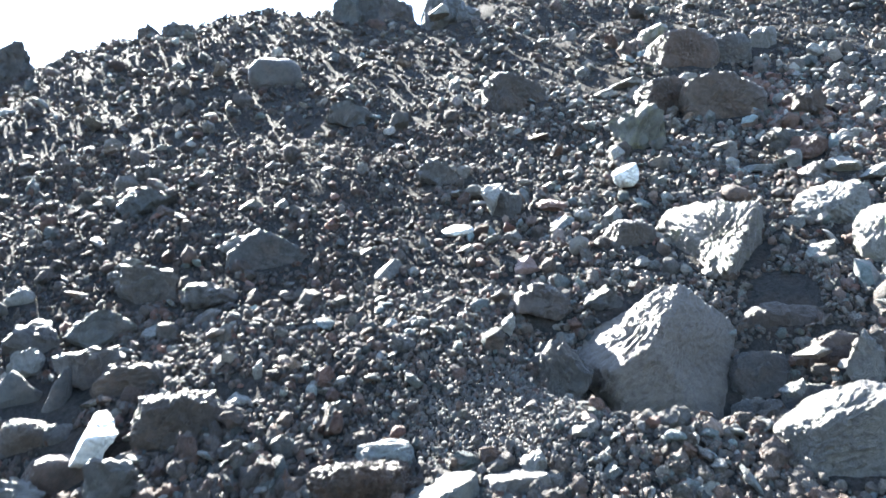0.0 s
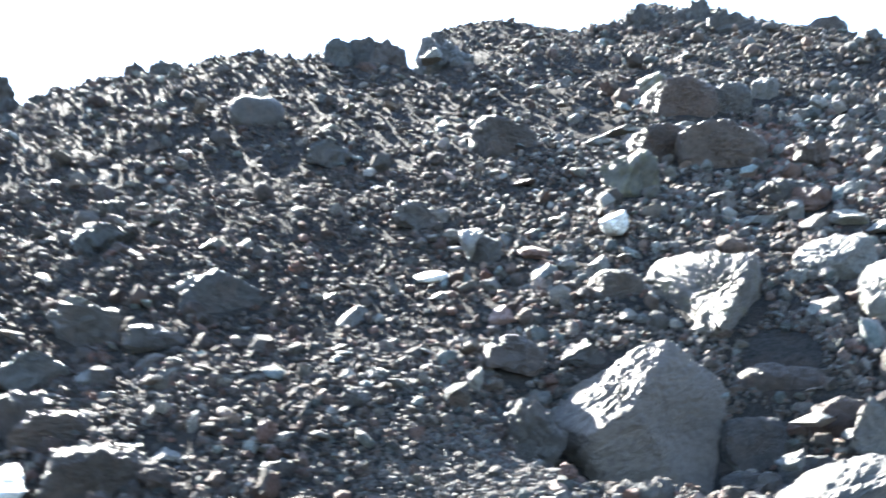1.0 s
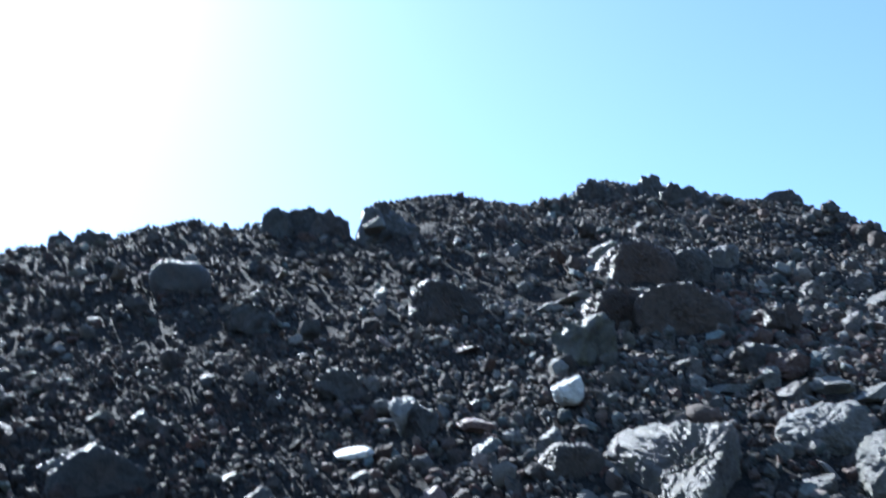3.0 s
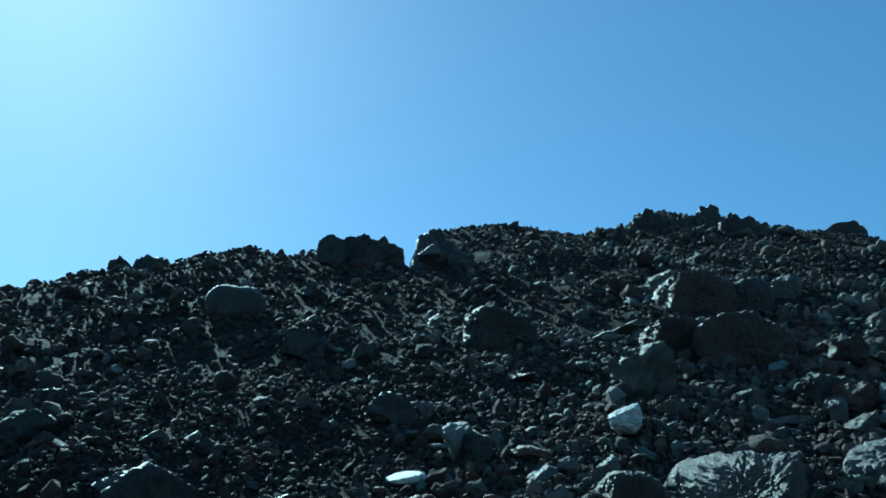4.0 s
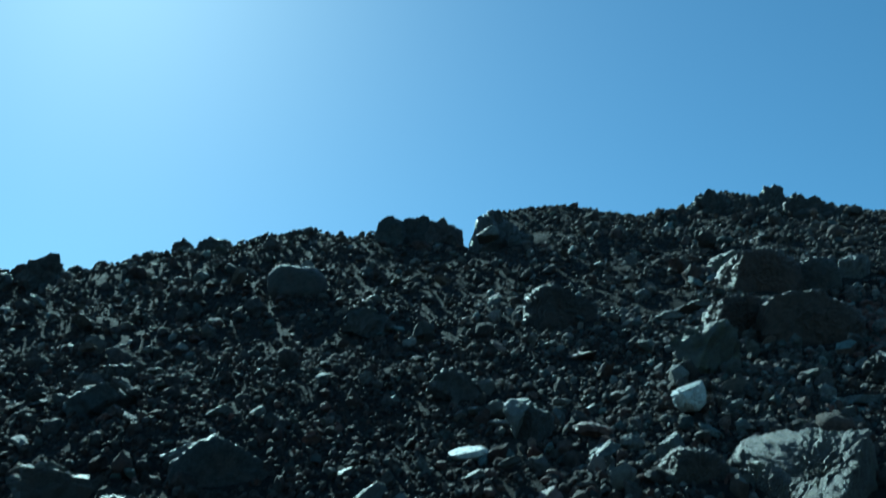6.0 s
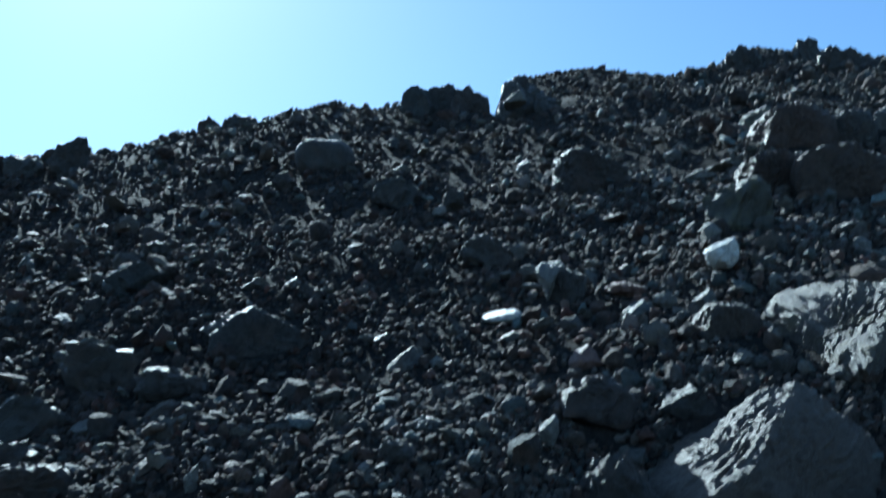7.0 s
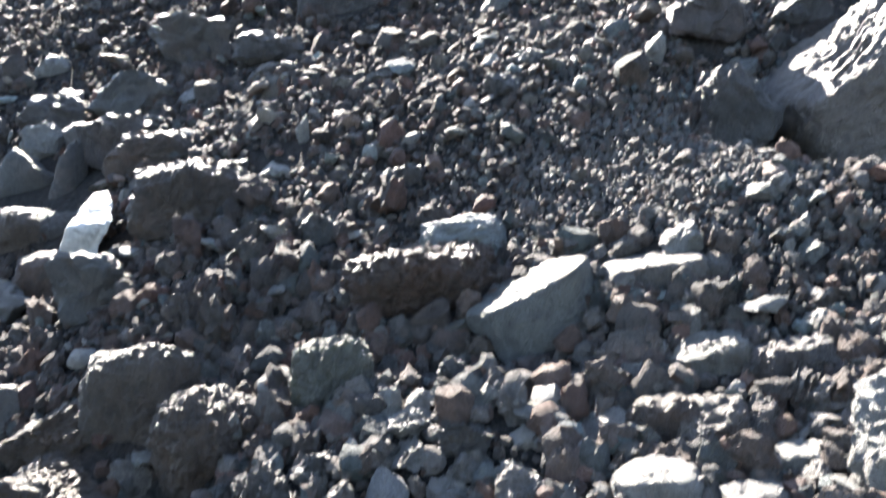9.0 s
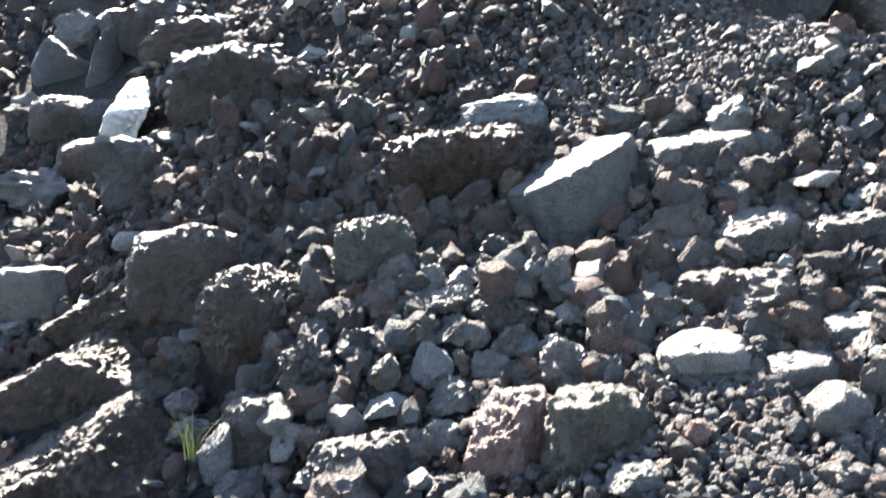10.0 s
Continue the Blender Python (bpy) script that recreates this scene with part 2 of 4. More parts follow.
def rock(place, size, seed, material, label, top=0.0, turn=0, cut=(), chip=0.0, plain=False):
    """One rock with its centre at place and its width, depth and height. top: how high a flat face is struck off it."""
    r = np.random.default_rng(seed)
    span = max(size) / math.hypot(place[0] - 0.5, place[1] - 2.6)
    level = 5 if span > 0.095 or (place[1] < 7.6 and max(size) > 0.2) else 4
    facets = list(cut)
    if top:
        facets += [(0.1, -0.95, -0.1, 0.6), (-0.58 + r.uniform(-0.12, 0.12), -0.33 + r.uniform(-0.08, 0.08), 0.72, top * 0.7)]
    elif not cut and material in (basalt, brown, mossy):
        facets += [(r.uniform(-0.2, 0.4), -0.95, r.uniform(-0.3, 0.05), r.uniform(0.35, 0.6)), (-0.1, 0.25, 0.95, r.uniform(0.5, 0.8))]
    elif not cut and r.random() < 0.65:
        facets += [(-0.58 + r.uniform(-0.2, 0.2), -0.34 + r.uniform(-0.1, 0.08), 0.72, r.uniform(0.2, 0.45))]
    facets = [(q[0] * size[0], q[1] * size[1], q[2] * size[2], q[3]) for q in facets]
    v, f = stone_shape(seed, level, 0 if plain else 4 if cut else 8, facets)
    v = v * np.array(size) / 2
    # break up the faces: ridges, knobs and crumbs of even size all over
    mean = (size[0] * size[1] * size[2]) ** (1 / 3)
    amount = (chip or (0.055 if top else 0.105 if material in (basalt, brown, mossy) else 0.085)) * mean
    u = v / mean
    out = v / np.linalg.norm(v, axis=1, keepdims=True)
    swell = np.abs(rough_noise(u, 3.2, seed % 37 + 5)) * 1.7 - 0.45 + 0.7 * rough_noise(u, 6.5, seed % 41)
    swell += 0.65 * (np.abs(rough_noise(u, 11.0, seed % 43)) * 1.6 - 0.4)
    if level > 4:
        swell += 0.55 * (np.abs(rough_noise(u, 20.0, seed % 47)) * 1.5 - 0.35) + 0.4 * rough_noise(u, 33.0, seed % 53)
    v = v + out * (amount * swell)[:, None]
    if place[1] > 8.5 and material in (basalt, brown, mossy, grey, dusky):
        v[:, 2] = np.where(v[:, 2] < 0, v[:, 2] * 1.45, v[:, 2])
    kind = "boulder" if max(size) > 0.55 else "rock"
    ob = new(kind, mesh_from(kind, v, f, material, 26))
    ob.matrix_world = pose(*place, 0, 0, turn)
    ROCKS.append((*place, max(size[0], size[2]), material in (pale, white, lichen)))
    return tagged(ob, label, kind, group="rocks of the rubble slope")


def crag(place, size, seed, material, label, faces, level=6, knobs=0.02, crumbs=0.008, streak=None, keen=22):
    """A boulder broken along flat faces, each a normal and its distance from the centre in metres, with a knobbly crust."""
    d, f = BALLS[level]
    half = np.array(size) / 2
    pull = np.sum((np.abs(d) / half) ** 2.6, 1) ** (keen / 2.6)
    for nx_, ny_, nz_, far in faces:
        q = np.array((nx_, ny_, nz_)) / math.sqrt(nx_ * nx_ + ny_ * ny_ + nz_ * nz_)
        pull = pull + (np.maximum(d @ q, 0) / far) ** keen
    v = d * (pull ** (-1 / keen))[:, None]
    w = v
    if streak:
        way = np.array(streak) / np.linalg.norm(streak)
        w = v - 0.7 * (v @ way)[:, None] * way
    mean = (size[0] * size[1] * size[2]) ** (1 / 3)
    swell = 0.06 * mean * rough_noise(v, 2.4 / mean, seed % 37) + 0.03 * mean * rough_noise(w, 5.0 / mean, seed % 31)
    swell += 0.7 * knobs * (np.abs(rough_noise(w, 13.0, seed % 41 + 3)) * 2.0 - 0.5)
    swell += 0.6 * knobs * (0.35 - np.abs(rough_noise(w, 25.0, seed % 43))) * 1.6
    swell += crumbs * (rough_noise(w, 42.0, seed % 47) + 0.8 * rough_noise(w, 77.0, seed % 53))
    v = v + d * swell[:, None]
    kind = "boulder" if max(size) > 0.55 else "rock"
    ob = new(kind, mesh_from(kind, v, f, material, 32))
    ob.matrix_world = pose(*place)
    ROCKS.append((*place, max(size[0], size[2]), False))
    return tagged(ob, label, kind, group="rocks of the rubble slope")


# rocks that stand out, from the crest down to the foot
rock((-2.34, 22.38, 10.22), (0.77, 0.65, 0.85), 11, basalt, "dark lump of lava on the ridge crest", plain=True, chip=0.1)
rock((-1.84, 22.58, 10.35), (0.75, 0.63, 0.89), 12, basalt, "dark lump of lava on the ridge crest", plain=True, chip=0.12)
rock((-1.23, 22.61, 10.25), (1.06, 0.90, 0.93), 13, basalt, "low dark lava rock below the crest", plain=True, chip=0.12)
rock((0.26, 21.77, 9.47), (1.71, 1.45, 2.33), 14, basalt, "large dark lava outcrop on the ridge")
rock((-0.11, 21.75, 10.35), (0.51, 0.44, 0.70), 15, basalt, "small dark rock on the ridge outcrop")
rock((-0.14, 20.80, 9.79), (0.46, 0.39, 0.35), 16, pale, "pale flat stone on the dark outcrop", top=0.3)
rock((4.98, 24.09, 11.94), (0.91, 0.77, 1.08), 17, basalt, "dark jagged rock on the ridge crest", plain=True, chip=0.12)
rock((5.62, 24.08, 11.83), (0.74, 0.63, 0.94), 18, basalt, "dark jagged rock on the ridge crest", plain=True, chip=0.12)
rock((6.37, 24.06, 12.15), (0.62, 0.53, 1.05), 19, basalt, "jagged rock on the ridge crest", plain=True, chip=0.13)
rock((6.88, 23.15, 11.10), (1.49, 1.27, 1.41), 20, basalt, "broad dark rock on the ridge crest", plain=True, chip=0.12)
rock((7.47, 22.56, 10.95), (0.63, 0.54, 1.12), 21, basalt, "dark square rock on the ridge crest", plain=True, chip=0.12)
rock((8.67, 22.13, 10.55), (1.28, 1.09, 1.47), 22, basalt, "dark rounded rock on the ridge crest", plain=True, chip=0.12)
rock((9.76, 21.58, 10.17), (0.75, 0.63, 1.15), 23, basalt, "dark rounded rock on the ridge crest", plain=True, chip=0.12)
rock((10.19, 21.06, 9.88), (0.54, 0.46, 0.78), 24, basalt, "dark rounded rock on the ridge crest", plain=True, chip=0.12)
rock((-7.30, 23.36, 10.05), (0.57, 0.49, 0.60), 25, basalt, "dark rounded rock on the ridge crest", plain=True, chip=0.12)
rock((-6.52, 23.39, 10.14), (0.85, 0.72, 0.59), 26, basalt, "dark rounded rock on the ridge crest", plain=True, chip=0.12)
rock((-11.72, 25.60, 10.22), (1.09, 0.93, 0.95), 27, basalt, "dark rounded rock on the far crest")
rock((-12.97, 25.6, 9.85), (0.95, 0.81, 0.8), 28, basalt, "low dark rock on the far crest")
crag((-3.25, 18.12, 7.42), (1.0, 0.95, 0.66), 29, basalt, "smooth dome-shaped lava boulder with a pale rim", ((0.1, -0.98, -0.1, 0.4),), level=5, knobs=0.006, crumbs=0.003)
rock((-5.70, 20.17, 8.32), (0.41, 0.35, 0.23), 30, pale, "pale angular stone on the dark slope")
rock((-1.78, 17.15, 6.90), (0.36, 0.31, 0.15), 31, pale, "pale flat stone on the dark slope", top=0.3)
crag((1.15, 16.07, 6.4), (1.1, 0.95, 0.85), 32, brown, "big dark boulder half buried in rubble", ((0.25, -0.95, 0.1, 0.34), (0.35, 0.1, 0.93, 0.28), (-0.8, -0.6, -0.1, 0.42)), level=5, knobs=0.035, crumbs=0.014)
rock((0.76, 16.09, 6.38), (0.32, 0.27, 0.36), 33, grey, "grey angular stone beside a dark boulder")
crag((3.44, 15.19, 6.1), (0.9, 0.8, 0.75), 34, brown, "dark boulder with a sunlit top edge", ((0.2, -0.97, -0.1, 0.3), (-0.12, 0.1, 1.0, 0.27), (-0.9, -0.3, 0.2, 0.38)), level=5, knobs=0.04, crumbs=0.015)
rock((2.65, 16.08, 6.44), (0.45, 0.38, 0.18), 35, pale, "pale flat stone on the slope", top=0.4)
crag((4.33, 14.85, 5.95), (1.4, 1.1, 1.0), 36, brown, "big dark boulder with a sunlit top", ((-0.15, -0.98, -0.1, 0.38), (-0.15, 0.12, 0.97, 0.36), (0.9, -0.4, 0.0, 0.58), (0.5, -0.3, 0.8, 0.45)), level=5, knobs=0.04, crumbs=0.015)
rock((4.07, 16.09, 6.75), (0.33, 0.28, 0.18), 37, pale, "pale stone lying on a dark boulder")
rock((2.80, 14.00, 5.27), (0.80, 0.68, 0.73), 38, mossy, "greenish-grey boulder with lichen")
rock((4.06, 18.77, 8.49), (0.60, 0.51, 0.49), 39, lichen, "greenish-grey boulder near the ridge")
rock((5.17, 20.48, 9.76), (0.43, 0.36, 0.19), 40, pale, "pale flat stone below the ridge", top=0.3)
rock((5.86, 17.55, 7.96), (0.52, 0.44, 0.48), 41, grey, "grey angular boulder below the ridge")
crag((5.08, 17.0, 7.5), (0.8, 0.68, 0.66), 42, basalt, "dark boulder below the ridge", ((-0.1, -0.98, -0.1, 0.26), (-0.1, 0.2, 0.97, 0.25), (0.9, -0.3, 0.1, 0.34)), level=5, knobs=0.035, crumbs=0.014)
rock((6.48, 16.79, 7.45), (0.32, 0.28, 0.29), 43, pale, "pale stone on the upper slope")
rock((6.97, 16.37, 7.20), (0.32, 0.27, 0.24), 44, grey, "grey stone on the upper slope")
rock((6.16, 13.96, 5.62), (0.23, 0.20, 0.40), 45, grey, "grey upright stone on the upper slope")
rock((5.53, 13.26, 5.00), (0.42, 0.36, 0.22), 46, pale, "pale rounded stone on the slope")
rock((5.27, 14.56, 5.84), (0.40, 0.34, 0.29), 47, scoria, "reddish-brown cindery rock on the slope")
rock((4.64, 13.07, 4.87), (0.64, 0.55, 0.36), 48, basalt, "dark rock in the reddish rubble")
rock((7.24, 15.30, 6.46), (0.43, 0.37, 0.34), 49, grey, "grey stone on the upper slope")
rock((7.40, 16.09, 7.05), (0.42, 0.36, 0.36), 50, grey, "grey stone on the upper slope")
rock((6.08, 12.86, 4.86), (0.35, 0.30, 0.32), 51, pale, "pale rock at the edge of the slope")
rock((2.47, 17.21, 7.21), (0.27, 0.23, 0.25), 52, grey, "grey stone on the upper slope")
rock((0.16, 17.12, 6.94), (0.21, 0.18, 0.25), 53, grey, "small grey stone on the upper slope")
rock((-0.73, 14.80, 5.26), (0.27, 0.23, 0.11), 54, pale, "pale flat stone on the slope", top=0.3)
rock((-3.98, 13.05, 4.04), (0.76, 0.64, 0.41), 55, basalt, "dark rounded lava boulder on the slope")
rock((-4.44, 14.46, 4.76), (0.47, 0.40, 0.23), 56, basalt, "dark lava rock on the slope")
rock((-0.12, 13.29, 4.50), (0.64, 0.55, 0.33), 57, basalt, "dark lava rock half buried in rubble")
rock((-1.59, 15.88, 6.05), (0.70, 0.59, 0.40), 58, basalt, "dark lava rock on the slope")
rock((1.30, 14.49, 5.31), (0.48, 0.40, 0.13), 59, scoria, "reddish flat stone on the slope")
crag((2.25, 12.15, 4.25), (0.31, 0.3, 0.33), 60, white, "bright white rough stone on the slope", ((-0.46, -0.3, 0.84, 0.07),), level=5, knobs=0.022, crumbs=0.01)
crag((0.58, 12.1, 3.93), (0.3, 0.24, 0.5), 61, pale, "pale tapering upright stone", ((-0.88, -0.2, -0.42, 0.085), (0.88, -0.2, -0.42, 0.085), (-0.3, -0.75, 0.58, 0.07), (0.0, 0.1, 1.0, 0.2)), level=5, knobs=0.012, crumbs=0.006)
rock((0.75, 12.14, 3.85), (0.39, 0.33, 0.36), 62, basalt, "dark boulder behind a pale stone")
rock((0.15, 11.77, 3.46), (0.41, 0.41, 0.16), 63, white, "pale flat slab on the dark rubble", cut=((-0.3, -0.45, 0.84, 0.3),), chip=0.025)
rock((0.22, 11.30, 3.18), (0.21, 0.18, 0.11), 64, pale, "small pale flat stone", top=0.3)
rock((-0.66, 11.04, 2.90), (0.40, 0.34, 0.26), 65, grey, "grey boulder with a bright sunlit top", top=0.3)
rock((-0.97, 11.49, 3.17), (0.25, 0.21, 0.09), 66, grey, "thin grey slab in the rubble", top=0.3)
rock((0.89, 10.71, 2.90), (0.30, 0.26, 0.27), 67, pink, "pinkish angular rock on the slope")
rock((0.94, 9.90, 2.48), (0.56, 0.47, 0.31), 68, basalt, "dark boulder below a pinkish rock")
crag((-2.10, 11.78, 3.10), (1.05, 0.9, 0.8), 69, basalt, "long dark lava boulder with a lit edge", ((0.2, -0.97, -0.08, 0.3), (0.42, 0.12, 0.9, 0.26), (-0.72, 0.05, 0.68, 0.34)), level=5, knobs=0.03, crumbs=0.012)
crag((2.1, 11.15, 3.22), (0.62, 0.6, 0.54), 70, brown, "dark boulder with a white sunlit corner", ((0.15, -0.97, -0.12, 0.22), (0.05, 0.35, 0.94, 0.22), (-0.9, -0.35, 0.2, 0.28)), level=5, knobs=0.02, crumbs=0.01)
rock((2.01, 11.61, 3.62), (0.25, 0.21, 0.25), 71, pale, "pale corner stone on a dark boulder")
rock((2.10, 10.62, 2.94), (0.22, 0.19, 0.14), 72, pale, "pale blocky stone in the rubble")
rock((1.57, 10.02, 2.50), (0.41, 0.35, 0.21), 73, basalt, "dark slanting rock above the big boulder")
crag((3.05, 10.75, 3.17), (1.3, 1.9, 1.15), 74, lichen, "large pale boulder with a speckled sunlit face", ((-0.35, -0.6, 0.72, 0.24), (0.85, -0.5, -0.15, 0.3), (-0.95, -0.3, 0.07, 0.42), (0.03, 0.1, 1.0, 0.5)), knobs=0.05, crumbs=0.018, streak=(0.2, 0, 1), keen=34)
rock((2.81, 10.27, 2.83), (0.27, 0.23, 0.23), 75, pale, "pale broken rock below the large boulder")
crag((4.46, 11.23, 3.68), (0.8, 0.7, 0.6), 76, pale, "pale rough boulder on the slope", ((-0.42, -0.42, 0.8, 0.17), (0.6, -0.8, 0.0, 0.3)), level=5, knobs=0.04, crumbs=0.015)
rock((3.94, 10.91, 3.41), (0.29, 0.25, 0.20), 77, pale, "pale stone beside the rough boulder")
rock((4.03, 10.44, 3.05), (0.33, 0.28, 0.22), 78, grey, "grey stone below a pale boulder")
crag((4.66, 10.35, 3.16), (0.66, 0.55, 0.84), 79, lichen, "tall pale boulder with greenish lichen", ((-0.5, -0.55, 0.66, 0.2), (0.5, -0.85, 0.0, 0.22)), level=5, knobs=0.034, crumbs=0.014, streak=(0.1, 0, 1))
rock((5.41, 11.50, 3.89), (0.31, 0.26, 0.32), 80, pale, "pale boulder on the slope")
rock((4.37, 9.63, 2.61), (0.37, 0.32, 0.40), 81, grey, "grey boulder with sunlit edges")
crag((2.10, 9.50, 1.93), (1.6, 1.6, 1.8), 82, dusky, "huge angular boulder with a rough sunlit face", ((-0.58, -0.42, 0.7, 0.45), (0.55, -0.8, 0.26, 0.35), (-0.05, -0.97, -0.25, 0.6), (-0.85, -0.45, -0.3, 0.78), (0.1, 0.75, 0.65, 0.38), (0.95, -0.1, 0.1, 0.7)), knobs=0.036, crumbs=0.013, streak=(0.75, 0.2, 0.6), keen=34)
rock((1.08, 9.06, 1.70), (0.50, 0.42, 0.54), 83, basalt, "dark rock leaning on the huge boulder")
rock((1.01, 9.32, 1.88), (0.42, 0.36, 0.33), 84, basalt, "dark rock in the shade of boulders")
rock((0.59, 9.36, 2.19), (0.14, 0.12, 0.21), 85, pale, "pale narrow upright stone")
crag((3.35, 9.85, 2.05), (1.0, 0.8, 0.8), 86, brown, "dark boulder in the shade of a pale boulder", ((-0.2, -0.95, -0.2, 0.3), (0.1, 0.3, 0.95, 0.3), (0.8, -0.55, 0.0, 0.4)), level=5, knobs=0.02, crumbs=0.01)
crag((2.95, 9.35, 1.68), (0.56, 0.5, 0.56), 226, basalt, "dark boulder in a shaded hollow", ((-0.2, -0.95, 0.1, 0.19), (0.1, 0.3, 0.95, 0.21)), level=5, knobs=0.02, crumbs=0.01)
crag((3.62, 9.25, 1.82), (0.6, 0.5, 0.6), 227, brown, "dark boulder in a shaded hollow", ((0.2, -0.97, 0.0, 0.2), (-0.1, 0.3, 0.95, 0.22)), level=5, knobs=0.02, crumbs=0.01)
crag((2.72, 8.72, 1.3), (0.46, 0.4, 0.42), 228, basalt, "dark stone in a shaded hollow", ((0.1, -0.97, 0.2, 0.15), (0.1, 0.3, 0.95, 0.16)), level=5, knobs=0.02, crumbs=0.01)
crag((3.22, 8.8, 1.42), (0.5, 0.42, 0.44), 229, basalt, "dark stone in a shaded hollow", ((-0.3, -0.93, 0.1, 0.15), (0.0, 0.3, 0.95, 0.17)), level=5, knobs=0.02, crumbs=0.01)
rock((3.29, 8.86, 1.91), (0.36, 0.30, 0.12), 87, pale, "pale flat stone on shaded rocks", top=0.3)
rock((3.70, 8.62, 1.93), (0.39, 0.33, 0.30), 88, basalt, "dark boulder with pale edges")
rock((3.48, 8.59, 1.80), (0.17, 0.15, 0.09), 89, pale, "pale flat stone between dark boulders")
rock((2.92, 8.36, 1.59), (0.21, 0.18, 0.17), 90, grey, "grey stone in the shade")
rock((-3.70, 11.51, 3.03), (0.45, 0.38, 0.15), 91, pale, "pale flat stone on a dark boulder", top=0.35)
rock((-3.37, 11.02, 2.71), (0.84, 0.72, 0.45), 92, basalt, "dark boulder under a pale stone")
rock((-2.58, 10.80, 2.59), (0.63, 0.54, 0.29), 93, basalt, "dark angular lava rock")
rock((-2.55, 10.39, 2.31), (0.32, 0.27, 0.23), 94, grey, "grey rounded stone in the rubble")
rock((-2.68, 9.77, 1.97), (0.22, 0.19, 0.08), 95, pale, "small pale flat stone", top=0.3)
rock((-2.95, 10.12, 2.16), (0.31, 0.26, 0.15), 96, grey, "low grey stone in the rubble")
rock((-0.42, 9.28, 1.99), (0.28, 0.24, 0.16), 97, basalt, "dark low stone in gravel")
rock((-0.28, 9.69, 2.23), (0.23, 0.19, 0.12), 98, grey, "grey slanting stone in gravel")
crag((3.02, 7.6, 1.2), (1.0, 0.8, 0.9), 99, grey, "large pale boulder beside the path", ((-0.15, -0.98, -0.1, 0.27), (-0.42, -0.22, 0.88, 0.27), (-0.9, -0.4, 0.0, 0.4)), knobs=0.03, crumbs=0.012, streak=(0.8, 0.2, 0.4))
rock((3.57, 8.51, 1.87), (0.29, 0.25, 0.43), 100, grey, "grey upright stone with bright edges")
rock((-4.12, 9.77, 1.81), (0.33, 0.28, 0.33), 101, pale, "pale leaning stone blade", turn=40)
rock((-4.37, 10.53, 2.23), (0.48, 0.41, 0.18), 102, pale, "pale slab on dark boulders", top=0.35)
rock((-4.76, 10.96, 2.58), (0.38, 0.32, 0.23), 103, pale, "pale stone on dark boulders", top=0.35)
rock((-3.40, 9.56, 1.79), (0.65, 0.55, 0.38), 104, basalt, "dark blocky lava boulder")
rock((-3.56, 10.29, 2.21), (0.76, 0.65, 0.35), 105, basalt, "dark lava boulder in the rubble")
rock((-4.21, 10.19, 2.06), (0.69, 0.59, 0.35), 106, basalt, "dark lava boulder in the rubble")
crag((4.18, 16.91, 7.42), (1.24, 1.05, 0.95), 107, brown, "dark brown boulder below the ridge", ((0.1, -0.98, -0.1, 0.38), (-0.1, 0.15, 0.98, 0.34), (-0.9, -0.3, 0.2, 0.5)), level=5, knobs=0.04, crumbs=0.015)
# added slab: its pale colour stands in for sun along the boulder's top edge
rock((3.11, 16.43, 6.73), (0.73, 0.62, 0.15), 108, pale, "thin pale slab imitating the lit top edge of a brown boulder", top=0.3)
rock((5.39, 14.34, 5.76), (0.51, 0.43, 0.46), 109, brown, "brown angular boulder in reddish rubble")
rock((4.78, 12.82, 4.71), (0.63, 0.53, 0.32), 110, scoria, "reddish-brown low rock on the slope")
rock((4.43, 13.53, 5.08), (0.19, 0.16, 0.18), 111, pale, "small pale stone on the slope")
rock((4.53, 12.62, 4.55), (0.23, 0.20, 0.32), 112, grey, "grey upright stone on the slope")
rock((4.10, 12.83, 4.46), (0.45, 0.38, 0.10), 113, grey, "thin grey plate of rock lying flat", top=0.3)
rock((3.85, 13.51, 4.93), (0.40, 0.34, 0.12), 114, grey, "thin grey slab on the slope", top=0.3)
rock((6.44, 15.67, 6.69), (0.35, 0.30, 0.35), 115, grey, "grey stone on the upper slope")
rock((4.66, 12.28, 4.30), (0.40, 0.34, 0.27), 116, grey, "grey broken stone above a pale boulder")
rock((5.02, 12.25, 4.38), (0.46, 0.39, 0.27), 117, lichen, "pale greenish stone on the slope")
rock((5.32, 12.02, 4.25), (0.45, 0.39, 0.22), 118, pale, "pale slab above the boulders", top=0.4)
rock((5.34, 11.67, 3.97), (0.25, 0.21, 0.25), 119, grey, "grey stone beside the boulders")
rock((-2.46, 11.85, 3.29), (0.62, 0.52, 0.25), 120, grey, "thin grey slab leaning on a dark boulder", cut=((-0.3, -0.9, 0.3, 0.2), (-0.6, -0.2, 0.77, 0.4)))
rock((-2.57, 12.73, 3.96), (0.34, 0.29, 0.12), 121, grey, "grey flat stone on the slope", top=0.3)
rock((-2.16, 12.73, 3.97), (0.20, 0.17, 0.14), 122, pale, "small pale stone on the slope", top=0.3)
rock((-3.47, 14.02, 4.64), (0.23, 0.19, 0.14), 123, pale, "small pale stone on the dark slope", top=0.3)
rock((-4.05, 14.47, 4.79), (0.26, 0.23, 0.17), 124, pale, "small pale stone on the dark slope", top=0.3)
rock((-4.49, 14.66, 4.87), (0.19, 0.16, 0.14), 125, pale, "small pale stone on the dark slope")
rock((-4.58, 15.64, 5.43), (0.34, 0.29, 0.10), 126, pale, "pale flat chip on the dark slope", top=0.3)
rock((-5.20, 15.82, 5.49), (0.21, 0.18, 0.10), 127, pale, "pale flat chip on the dark slope", top=0.3)
